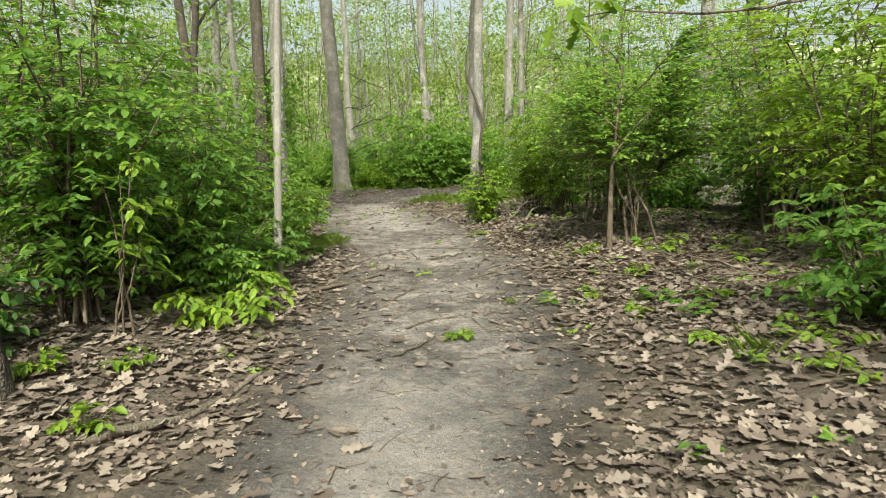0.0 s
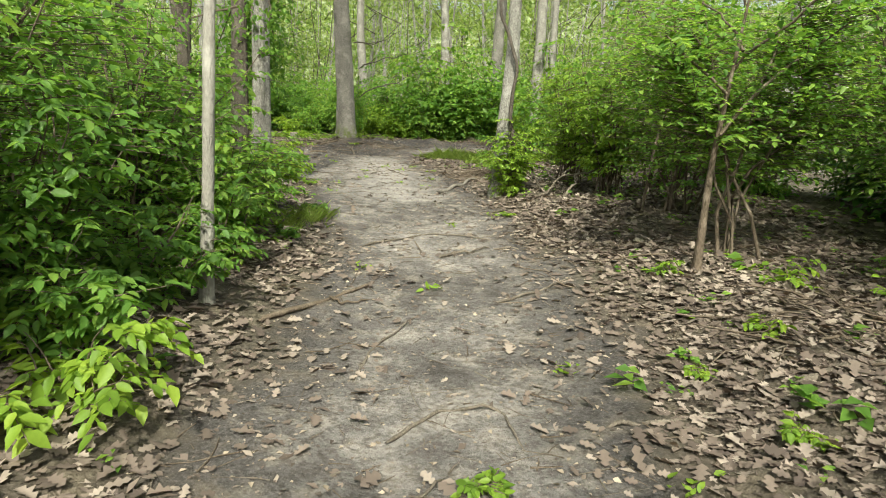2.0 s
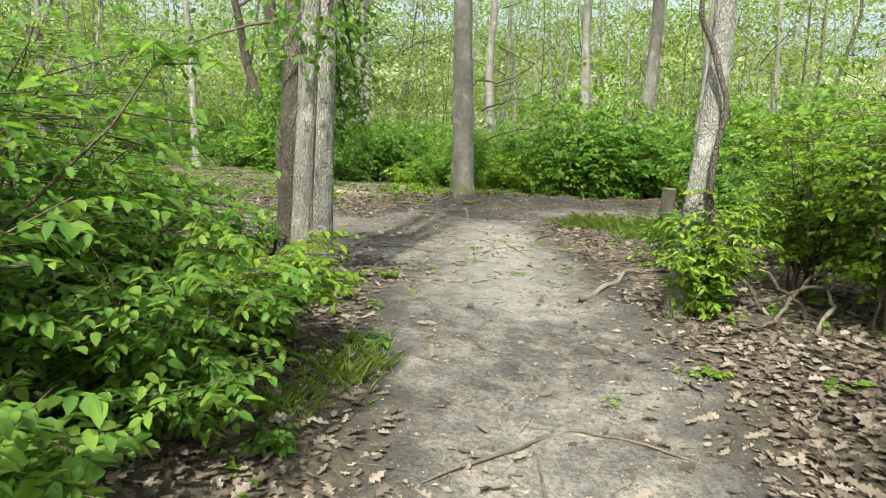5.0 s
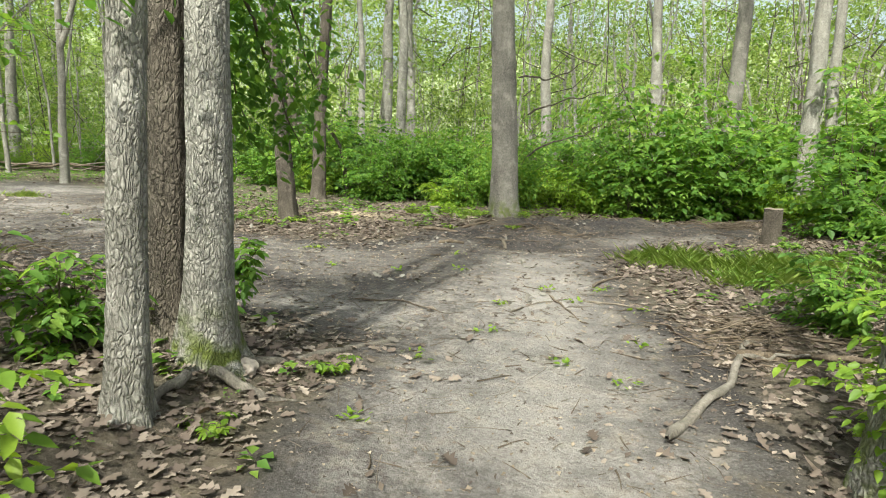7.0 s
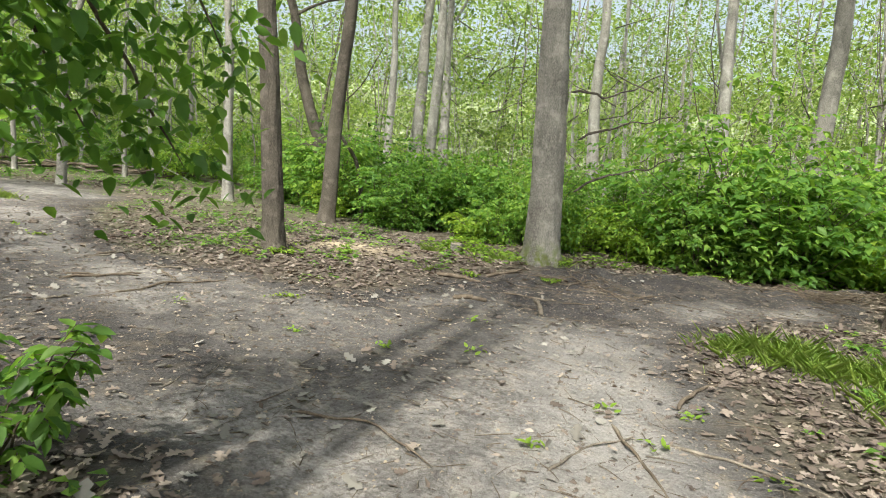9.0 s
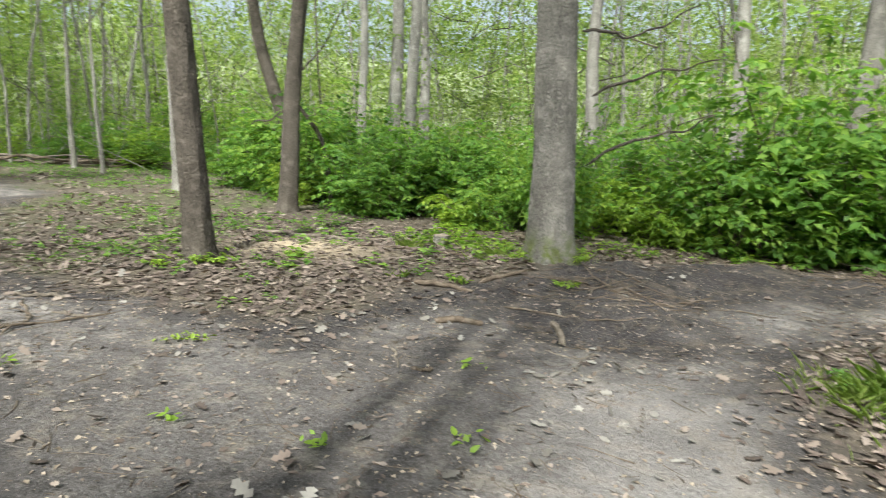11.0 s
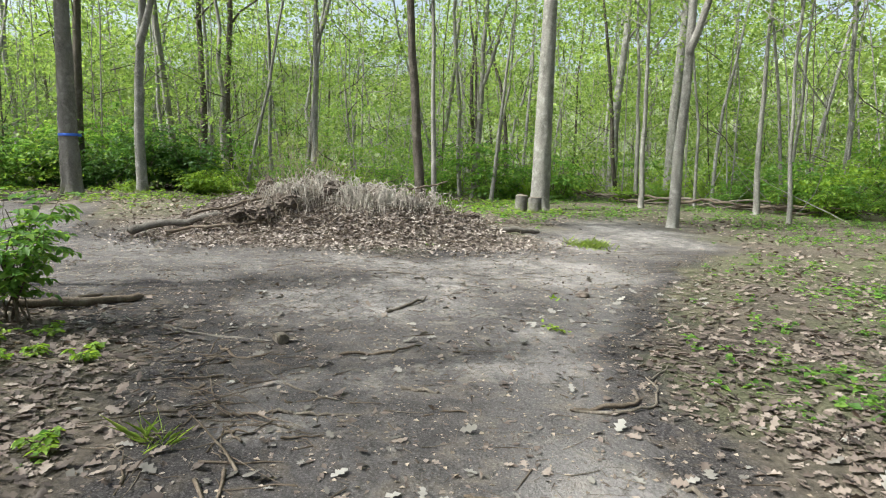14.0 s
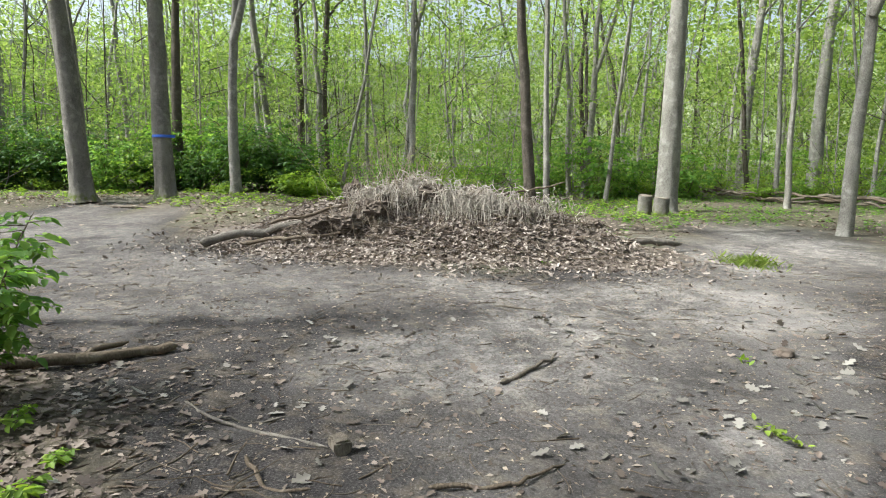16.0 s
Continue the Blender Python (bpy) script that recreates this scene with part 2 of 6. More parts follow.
MOSS = leaf_material("moss", (0.10, 0.14, 0.02), (0.17, 0.24, 0.03), (0.27, 0.33, 0.05), 0.2, 0.9)
LITTER = leaf_material("litter", (0.045, 0.033, 0.028), (0.17, 0.13, 0.108), (0.40, 0.335, 0.285), 0.12, 0.75, (1.1, 0.9, 0.6))
SILVER_LITTER = leaf_material("silver_litter", (0.10, 0.088, 0.076), (0.22, 0.20, 0.178), (0.40, 0.375, 0.34), 0.12, 0.8, (1.0, 0.95, 0.85))
STRAW = leaf_material("straw", (0.16, 0.125, 0.095), (0.32, 0.26, 0.20), (0.47, 0.40, 0.32), 0.15, 0.8, (1.1, 0.95, 0.7))


def bark_material(name, dark, mid, light, furrow=1.0, moss=0.0):
    m, nt, bsdf, out = node_material(name)
    v = coords(nt, (1, 1, 0.4))
    big = noise_tex(nt, coords(nt, (1, 1, 0.5)), 3.0, 3)
    vor = add(nt, "ShaderNodeTexVoronoi", Scale=44.0)
    vor.feature = 'DISTANCE_TO_EDGE'
    jit = nt.nodes.new("ShaderNodeVectorMath")
    jit.operation = 'ADD'
    nz = add(nt, "ShaderNodeTexNoise", Scale=14.0, Detail=5.0)
    nt.links.new(v, nz.inputs["Vector"])
    sc = nt.nodes.new("ShaderNodeVectorMath")
    sc.operation = 'SCALE'
    sc.inputs["Scale"].default_value = 0.07
    nt.links.new(nz.outputs[1], sc.inputs[0])
    nt.links.new(v, jit.inputs[0])
    nt.links.new(sc.outputs[0], jit.inputs[1])
    nt.links.new(jit.outputs[0], vor.inputs["Vector"])
    ridge = ramp(nt, vor.outputs["Distance"], [(0.0, (0, 0, 0)), (0.26, (1, 1, 1))])
    fine = noise_tex(nt, v, 70, 4, 0.65)
    h = maths(nt, 'ADD', maths(nt, 'MULTIPLY', ridge, 0.7 * furrow), maths(nt, 'MULTIPLY', fine, 0.5))
    tint = maths(nt, 'ADD', maths(nt, 'MULTIPLY', ridge, 0.12 * furrow), maths(nt, 'MULTIPLY', fine, 0.45))
    c = ramp(nt, maths(nt, 'ADD', tint, maths(nt, 'MULTIPLY', big, 0.4)), [(0.28, dark), (0.5, mid), (0.8, light)])
    patch = ramp(nt, noise_tex(nt, coords(nt), 5.5, 5, 0.6), [(0.52, (0, 0, 0)), (0.66, (1, 1, 1))])
    c = mix_col(nt, maths(nt, 'MULTIPLY', patch, 0.35), c, tuple(min(1, k * 1.25) for k in light))
    if moss:
        sep = nt.nodes.new("ShaderNodeSeparateXYZ")
        nt.links.new(coords(nt), sep.inputs[0])
        low = maths(nt, 'SUBTRACT', moss, sep.outputs[2], True)
        mm = maths(nt, 'MULTIPLY', ramp(nt, noise_tex(nt, coords(nt), 7, 5), [(0.42, (0, 0, 0)), (0.6, (1, 1, 1))]), maths(nt, 'MULTIPLY', low, 3.0, True))
        c = mix_col(nt, mm, c, (0.11, 0.13, 0.035))
    nt.links.new(c, bsdf.inputs["Base Color"])
    bsdf.inputs["Roughness"].default_value = 0.92
    bsdf.inputs["Specular IOR Level"].default_value = 0.15
    bump(nt, bsdf, h, 1.0, 0.016)
    return m


BARK_GREY = bark_material("bark_grey", (0.06, 0.055, 0.049), (0.25, 0.235, 0.212), (0.43, 0.41, 0.38), 1.0, 0.45)
BARK_DARK = bark_material("bark_dark", (0.035, 0.029, 0.024), (0.095, 0.08, 0.066), (0.18, 0.155, 0.13))
BARK_PALE = bark_material("bark_pale", (0.075, 0.067, 0.06), (0.25, 0.233, 0.208), (0.42, 0.40, 0.37), 0.9)
BARK_WARM = bark_material("bark_warm", (0.055, 0.049, 0.043), (0.18, 0.166, 0.148), (0.31, 0.288, 0.26), 1.0, 0.4)
BARK_SMOOTH = bark_material("bark_smooth", (0.16, 0.148, 0.13), (0.27, 0.25, 0.225), (0.38, 0.36, 0.33), 0.25)
TWIG = bark_material("twig", (0.05, 0.038, 0.028), (0.13, 0.10, 0.075), (0.25, 0.21, 0.17), 0.3)
ROOT_BARK = bark_material("root_bark", (0.07, 0.06, 0.052), (0.17, 0.15, 0.13), (0.29, 0.26, 0.23), 0.3)
DEADWOOD = bark_material("deadwood", (0.06, 0.049, 0.04), (0.16, 0.134, 0.108), (0.28, 0.24, 0.20), 0.4)


def wood_material():
    m, nt, bsdf, out = node_material("cut_wood")
    v = coords(nt)
    w = add(nt, "ShaderNodeTexWave", Scale=14.0, Distortion=2.5, Detail=3.0)
    w.wave_type, w.rings_direction = 'RINGS', 'Z'
    nt.links.new(v, w.inputs[0])
    c = ramp(nt, w.outputs[1], [(0.0, (0.13, 0.10, 0.075)), (1.0, (0.22, 0.18, 0.14))])
    c = mix_col(nt, maths(nt, 'MULTIPLY', noise_tex(nt, v, 12, 4), 0.5), c, (0.12, 0.10, 0.085))
    nt.links.new(c, bsdf.inputs["Base Color"])
    bsdf.inputs["Roughness"].default_value = 0.85
    bump(nt, bsdf, noise_tex(nt, v, 60, 3), 0.4, 0.01)
    return m


CUT_WOOD = wood_material()


def ground_material():
    m, nt, bsdf, out = node_material("forest_floor")
    v = coords(nt)
    n_big, n_mid, n_fine, n_grit = noise_tex(nt, v, 0.8, 5), noise_tex(nt, v, 4.5, 6, 0.6), noise_tex(nt, v, 26, 6, 0.65), noise_tex(nt, v, 130, 4, 0.7)
    n_small = noise_tex(nt, v, 62, 5, 0.7)
    dry = ramp(nt, n_mid, [(0.32, (0.125, 0.114, 0.113)), (0.5, (0.205, 0.19, 0.187)), (0.68, (0.33, 0.308, 0.302))])
    dry = mix_col(nt, ramp(nt, n_fine, [(0.44, (0, 0, 0)), (0.6, (0.8, 0.8, 0.8))]), dry, (0.098, 0.084, 0.078))
    dry = mix_col(nt, ramp(nt, n_small, [(0.56, (0, 0, 0)), (0.68, (0.45, 0.45, 0.45))]), dry, (0.38, 0.35, 0.33))
    dry = mix_col(nt, ramp(nt, n_small, [(0.32, (0.55, 0.55, 0.55)), (0.42, (0, 0, 0))]), dry, (0.06, 0.05, 0.046))
    specks = ramp(nt, n_grit, [(0.62, (0, 0, 0)), (0.68, (1, 1, 1))])
    dry = mix_col(nt, maths(nt, 'MULTIPLY', specks, 0.3), dry, (0.44, 0.41, 0.38))
    wet = ramp(nt, n_small, [(0.36, (0.018, 0.016, 0.016)), (0.55, (0.06, 0.053, 0.053)), (0.7, (0.16, 0.145, 0.14))])
    damp_less_sun = maths(nt, 'ADD', attribute(nt, "damp_less_sun"), maths(nt, 'MULTIPLY', maths(nt, 'SUBTRACT', n_mid, 0.5), 0.9), True)
    tone = ramp(nt, n_big, [(0.36, (0.62, 0.61, 0.60)), (0.62, (1.25, 1.24, 1.22))])
    dry = mix_col(nt, 1.0, dry, tone, 'MULTIPLY')
    # sun patches on the path, mixed into the colour as pale sandy earth
    sun_pale = maths(nt, 'ADD', attribute(nt, "sun_pale"), maths(nt, 'MULTIPLY', maths(nt, 'SUBTRACT', n_mid, 0.5), 0.9), True)
    sunlit_sand = ramp(nt, n_small, [(0.3, (0.22, 0.198, 0.19)), (0.5, (0.33, 0.302, 0.29)), (0.7, (0.42, 0.388, 0.37))])
    dry = mix_col(nt, maths(nt, 'MULTIPLY', sun_pale, 0.85), dry, sunlit_sand)
    dirt = mix_col(nt, damp_less_sun, dry, wet)
    saw = mix_col(nt, n_fine, (0.36, 0.27, 0.18), (0.60, 0.50, 0.37))
    sawn = maths(nt, 'ADD', attribute(nt, "sawdust"), maths(nt, 'MULTIPLY', maths(nt, 'SUBTRACT', n_mid, 0.5), 0.8), True)
    soil = ramp(nt, n_fine, [(0.25, (0.04, 0.032, 0.026)), (0.55, (0.105, 0.087, 0.07)), (0.8, (0.20, 0.17, 0.14))])
    herb = ramp(nt, n_fine, [(0.3, (0.06, 0.067, 0.032)), (0.7, (0.12, 0.13, 0.064))])
    soil = mix_col(nt, attribute(nt, "green"), soil, herb)
    c = mix_col(nt, attribute(nt, "bare"), soil, dirt)
    c = mix_col(nt, sawn, c, saw)
    nt.links.new(c, bsdf.inputs["Base Color"])
    bsdf.inputs["Roughness"].default_value = 0.95
    bsdf.inputs["Specular IOR Level"].default_value = 0.12
    h = maths(nt, 'ADD', maths(nt, 'MULTIPLY', n_mid, 0.6), maths(nt, 'ADD', maths(nt, 'MULTIPLY', n_fine, 0.5), maths(nt, 'MULTIPLY', n_grit, 0.25)))
    bump(nt, bsdf, h, 1.0, 0.06)
    return m


GROUND = ground_material()


def plain_material(name, a, b, rough=0.7, scale=20):
    m, nt, bsdf, out = node_material(name)
    n = noise_tex(nt, coords(nt), scale, 4)
    nt.links.new(ramp(nt, n, [(0.3, a), (0.7, b)]), bsdf.inputs["Base Color"])
    bsdf.inputs["Roughness"].default_value = rough
    bump(nt, bsdf, n, 0.4, 0.01)
    return m


STONE = plain_material("pale_stone", (0.22, 0.185, 0.16), (0.36, 0.31, 0.27), 0.9, 18)
BLUE = plain_material("blue_tape", (0.02, 0.07, 0.38), (0.04, 0.12, 0.5), 0.5)
WHITE_TAG = plain_material("white_tag", (0.6, 0.6, 0.6), (0.8, 0.8, 0.8), 0.6)

# ---- the ground, one sheet to the horizon ----
def lines(lo, hi, step, reach):
    near = np.arange(lo, hi + step / 2, step)
    grow = step * 1.35 ** np.arange(1, 40)
    out = np.cumsum(grow)
    out = out[out < reach]
    return np.concatenate([lo - out[::-1], near, hi + out])


gx, gy = lines(-14, 4.2, 0.075, 900), lines(-0.5, 24.2, 0.075, 900)
X, Y = np.meshgrid(gx, gy)
Z = height(X, Y)
D = dirt_at(X, Y)
idx = np.arange(X.size).reshape(X.shape)
quads = np.stack([idx[:-1, :-1], idx[:-1, 1:], idx[1:, 1:], idx[1:, :-1]], -1).reshape(-1, 4)
bare = smooth(-0.18, 0.22, D)
damp_less_sun = 0.8 * smooth(0.75, 0.05, D) * smooth(-0.6, 0.0, D)
# darker along the bank, in the hollow and in a few blobs
damp_less_sun = damp_less_sun + 0.95 * smooth(1.5, 0.5, line_distance(X, Y, BANK)) + 0.9 * np.exp(-((X + 2.4) ** 2 / 0.5 + (Y - 19.2) ** 2 / 0.16)) + 0.7 * np.exp(-((X + 3.0) ** 2 / 4.0 + (Y - 20.1) ** 2 / 1.4)) + 0.55 * np.exp(-((X + 9.3) ** 2 / 4.0 + (Y - 15.0) ** 2 / 0.8))
# dark mottling is kept off the walk line, to leave it sunlit
damp_less_sun = damp_less_sun + 0.6 * smooth(0.44, 0.62, fbm(X * 0.55, Y * 0.55, 0, 44, 3)) * smooth(11.5, 14, Y) * smooth(0.7, 1.8, line_distance(X, Y, np.array([(-1.0, 10.0), (-1.6, 13.0), (-2.4, 16.0)]))) + 0.45 * smooth(-8.0, -12.0, X) * smooth(17, 14.4, Y)
damp_less_sun = damp_less_sun + 0.5 * np.exp(-(line_distance(X, Y, np.array([(-16.3, 18.6), (-16.8, 16.6), (-18.6, 14.4)])) / 0.8) ** 2)
# the negative term paints the sunlit middle of the path lighter
damp_less_sun = damp_less_sun + 0.6 * np.exp(-((X + 3.9) ** 2 / 3.0 + (Y - 17.4) ** 2 / 3.0)) + 0.45 * np.exp(-((X + 5.0) ** 2 / 2.0 + (Y - 15.6) ** 2 / 0.8)) - 0.4 * np.exp(-(line_distance(X, Y, np.array([(-0.9, 9.0), (-1.5, 12.5), (-1.9, 15.0)])) / 0.7) ** 2)
saw = 0.8 * np.exp(-(((X + 6.75) ** 2 / 1.5 + (Y - 21.2) ** 2 / 0.8)) * 1.3)
# pale strips that paint sunlight on the path, near the twin trees and the start
sun_pale = 0.72 * np.exp(-(line_distance(X, Y, np.array([(-1.0, 12.0), (-1.2, 13.0), (-1.3, 15.5), (-1.9, 17.5)])) / 0.75) ** 2) + 0.6 * np.exp(-(line_distance(X, Y, np.array([(-0.4, 0.5), (-0.3, 2.6)])) / 0.6) ** 2)
# a pale strip across the clearing
sun_pale = sun_pale + 0.55 * np.exp(-(line_distance(X, Y, np.array([(-8.0, 17.2), (-11.0, 18.9), (-14.0, 20.6), (-17.5, 22.0)])) / 0.6) ** 2)
green = smooth(0.42, 0.6, fbm(X * 0.5, Y * 0.5, 0, 61, 3)) * np.where(((X < -8.2) & (Y > 17)) | (Y > 23.5) | (X < -24), 0.55, 0.1)
ground = new("ground", raw_mesh("ground", np.stack([X, Y, Z], -1).reshape(-1, 3), [quads], GROUND, True,
             {"bare": bare.ravel(), "damp_less_sun": np.clip(damp_less_sun, 0, 1).ravel(), "sawdust": saw.ravel(), "green": green.ravel(), "sun_pale": sun_pale.ravel()}))
tagged(ground, "bare trodden earth path through brown leaf-covered forest floor", "ground", kind="structure")


# ---- trees ----
def spine(base, lean, tall, rings, wob, seed, bend=(0.0, 0.0)):
    s = np.linspace(0, 1, rings) ** 1.15
    z = s * tall
    x = base[0] + lean[0] * z + bend[0] * z * z + wob * (fbm(z * 0.22, seed, 0, seed, 3) - fbm(0.0, seed, 0, seed, 3))
    y = base[1] + lean[1] * z + bend[1] * z * z + wob * (fbm(z * 0.22, seed, 7, seed + 5, 3) - fbm(0.0, seed, 7, seed + 5, 3))
    return np.stack([x, y, z - 0.12], -1)


def trunk_arrays(P, r, sides, flare, seed, rough):
    """A tapered trunk with buttressed foot and ridged bark."""
    z = P[:, 2] + 0.12
    tall = z[-1]
    R = r * (1.06 - 0.82 * (z / tall) ** 0.9)
    R = R * (1 + flare * np.exp(-z / 0.16) + 0.25 * flare * np.exp(-z / 0.6))
    V, quads = tubes(P[None], R[None], sides)
    ang = np.tile(np.arange(sides) * 2 * np.pi / sides, len(P))
    zz, rr = np.repeat(z, sides), np.repeat(R, sides)
    C = np.repeat(P, sides, 0)
    ca, sa = np.cos(ang), np.sin(ang)
    lobes = 0.16 * flare * np.exp(-zz / 0.35) * np.sin(ang * 5 + seed)
    slow = (fbm(ca * 1.3 + seed, sa * 1.3, zz * 0.8, seed, 3) - 0.5) * 0.22
    ridge = np.abs(fbm(ca * r * 26, sa * r * 26, zz * 5.0, seed + 3, 3) - 0.5) * 2
    k = 1 + lobes + slow + rough * (0.25 - ridge) / max(r, 0.04) * 0.05
    return C + (V - C) * k[:, None], quads


def limbs(P, r, n, start, reach, seed, g):
    """Side limbs that rise and thin out; returns arrays and the places of their ends."""
    out_V, out_F, tips, count = [], [], [], 0
    tall = P[-1, 2]
    for j in range(n):
        s = start + (0.97 - start) * (j + g.random() * 0.8) / n
        i = min(len(P) - 2, int(np.searchsorted(P[:, 2], s * tall)))
        o = P[i]
        az = j * 2.4 + g.random() * 1.2
        ln = reach * (1.1 - 0.6 * s) * (0.7 + 0.5 * g.random())
        q = np.linspace(0, 1, 7)
        rise = (0.45 + 0.5 * g.random()) * ln
        L = np.stack([o[0] + np.cos(az) * ln * q + 0.25 * ln * (fbm(q * 2.2, j, seed, seed, 2) - 0.5), o[1] + np.sin(az) * ln * q + 0.25 * ln * (fbm(q * 2.2, j, seed + 9, seed, 2) - 0.5),
                      o[2] + rise * q ** 0.8], -1)
        R = r * 0.42 * (1 - 0.75 * s) * (1 - 0.85 * q) + 0.006
        V, F = tubes(L[None], R[None], 6)
        out_V.append(V)
        out_F.append(F + count)
        count += len(V)
        tips += [L[3], L[4], L[5], L[6]]
    return np.concatenate(out_V), np.concatenate(out_F), np.array(tips)


def foliage(tips, per, spread, size, g, kind="plain", flat=0.75, layer=0.55):
    """Sprays of leaves round the given places."""
    C = np.repeat(tips, per, 0) + g.normal(0, 1, (len(tips) * per, 3)) * spread * np.array([1, 1, layer])
    n = len(C)
    A = g.normal(0, 1, (n, 3)) * np.array([1, 1, 0.45]) + np.array([0, 0, -0.15])
    N = g.normal(0, 1, (n, 3)) * (1 - flat) + np.array([0, 0, flat])
    return leaves(C, A, N, size * (0.6 + 0.8 * g.random(n)), kind, 0.3, 0.15)


def tree(x, y, r, lean, tall, bark, label, seed, sides=24, rings=60, flare=0.5, rough=1.0, wob=0.35, n_limbs=9, start=0.42, reach=3.6, per=55, leaf=0.16, leaf_mat=None, bend=(0, 0), group="woodland trees", forks=()):
    g = np.random.default_rng(seed)
    top = thing("tree", x, y, gz(x, y), label, "tree", group)
    P = spine((0, 0), lean, tall, rings, wob, seed, bend)
    soup = Soup()
    soup.add(*[a if i == 0 else [a] for i, a in enumerate(trunk_arrays(P, r, sides, flare, seed, rough))])
    V, F, tips = limbs(P, r, n_limbs, start, reach, seed, g)
    soup.add(V, [F])
    for z0, az, ln, rise, k in forks:
        i = int(np.searchsorted(P[:, 2], z0))
        q = np.linspace(0, 1, 12)
        L = np.stack([P[i, 0] + np.cos(az) * ln * q ** 0.8, P[i, 1] + np.sin(az) * ln * q ** 0.8, P[i, 2] + rise * q], -1)
        L[:, :2] += 0.12 * ln * (np.stack([fbm(q * 3, seed, z0, 3, 2), fbm(q * 3, seed, z0, 4, 2)], -1) - 0.5)
        V, F = tubes(L[None], (r * k * (1 - 0.8 * q) + 0.005)[None], 10)
        soup.add(V, [F])
        tips = np.concatenate([tips, L[-4:]])
    part("trunk", soup.mesh("trunk", bark, True), top)
    V, F = foliage(tips, per, reach * 0.24, leaf, g)
    part("crown", raw_mesh("crown", V, F, leaf_mat or LEAF_CANOPY), top)
    return top


# x, y, radius, lean x, lean y, bark, height, label, forks
GREY, DARK_B, PALE, WARM = BARK_GREY, BARK_DARK, BARK_PALE, BARK_WARM
oak = tree(-3.37, 21.45, 0.25, (-0.047, -0.008), 19, WARM, "thick grey-brown tree with ridged bark beside the dirt bank", 101, 72, 190, 0.55, 1.0, 0.1)
tree(-7.36, 19.8, 0.165, (-0.058, -0.045), 15, DARK_B, "dark rough-barked leaning tree among fallen leaves", 102, 56, 160, 0.35, 0.9, 0.15)
tree(-9.8, 25.3, 0.19, (0.064, 0.04), 15, DARK_B, "dark slanting tree at the edge of the bushes", 103, 32, 90, 0.4, 0.9, 0.25)
tree(-13.5, 31.9, 0.24, (-0.2, -0.14), 14, DARK_B, "dark crooked tree leaning out of the bushes", 104, 24, 70, 0.3, 0.9, 0.7)
tree(-12.2, 35.6, 0.27, (0.018, 0.008), 18, GREY, "grey straight forest tree standing behind bushes", 105)
tree(-12.0, 33.2, 0.16, (-0.02, -0.01), 16, GREY, "slender grey forest tree standing behind bushes", 106)
tree(-20.7, 26.5, 0.15, (0.003, 0.003), 15, PALE, "pale forked tree at the edge of the clearing", 107, 24, 70, 0.3, 0.7, 0.25, forks=((4.6, 0.6, 1.5, 6.0, 0.7),))
tree(-26.5, 25.0, 0.32, (0.005, 0.01), 19, PALE, "tall pale-barked tree beside a cut stump", 108, 40, 100, 0.35, 0.8, 0.1)
tree(-31.5, 11.05, 0.19, (-0.013, 0.04), 16, GREY, "slim grey forked tree at the clearing's edge", 109, 24, 70, 0.3, 0.7, 0.3, forks=((5.2, 1.0, 1.3, 5.5, 0.75),))
band = tree(-29.55, 9.2, 0.30, (0.0, -0.01), 19, WARM, "grey-brown tree with a blue band tied round it", 110, 40, 110, 0.4, 0.9, 0.1)
tree(-29.5, 6.6, 0.33, (0.025, -0.06), 18, WARM, "thick grey-brown tree leaning at the clearing's edge", 111, 40, 100, 0.4, 0.9, 0.15)
tree(-30.6, 6.4, 0.10, (0.011, -0.035), 13, PALE, "thin pale sapling tree beside a thick trunk", 112, 14, 50, 0.3, 0.5, 0.3)
tree(-21.75, 19.55, 0.13, (-0.019, -0.06), 14, DARK_B, "dark slim tree rising behind the brush pile", 113, 20, 70, 0.3, 0.9, 0.3)
tree(-21.6, 19.85, 0.07, (-0.009, -0.02), 12, PALE, "thin pale tree rising behind the brush pile", 114, 12, 50, 0.3, 0.5, 0.3)
tree(-31.2, 24.8, 0.085, (0.022, 0.075), 12, PALE, "thin pale leaning tree at the clearing's edge", 115, 12, 50, 0.3, 0.5, 0.2)
tree(-34.9, 36, 0.32, (0.011, 0.015), 18, GREY, "grey forest tree beyond the clearing", 116)
tree(-31.7, 32.1, 0.10, (-0.03, -0.04), 13, PALE, "thin pale tree beyond the clearing", 118, 12, 50)
tree(-25, 33, 0.10, (-0.003, -0.004), 13, PALE, "thin pale tree beyond the clearing", 119, 12, 50)
tree(-21.4, 31.1, 0.065, (-0.02, -0.025), 11, PALE, "very thin pale tree beyond the clearing", 120, 10, 40)
tree(-27.9, 30, 0.10, (-0.012, -0.02), 13, PALE, "thin pale tree beyond the clearing", 121, 12, 50)
tree(-38.1, 34.4, 0.28, (0.013, 0.03), 18, GREY, "grey forest tree beyond the clearing", 122)
tree(-34, 17.45, 0.15, (0.002, 0.02), 15, GREY, "slim grey tree behind the brush pile", 123, 16, 60, forks=((6.5, 1.2, 1.4, 5.0, 0.7),))
tree(-40, 13.7, 0.20, (-0.002, 0.02), 17, DARK_B, "dark forest tree behind bushes", 124)
tree(-41, 12.4, 0.20, (0, 0), 17, DARK_B, "dark forest tree behind bushes", 125)
tree(-35, 8.1, 0.21, (-0.01, 0.02), 17, DARK_B, "dark forest tree behind bushes", 126)
tree(-34, 24.9, 0.15, (0.015, 0.03), 15, PALE, "pale slim forked tree beyond the clearing", 127, 16, 60, forks=((4.8, 1.3, 1.3, 5.0, 0.7),))
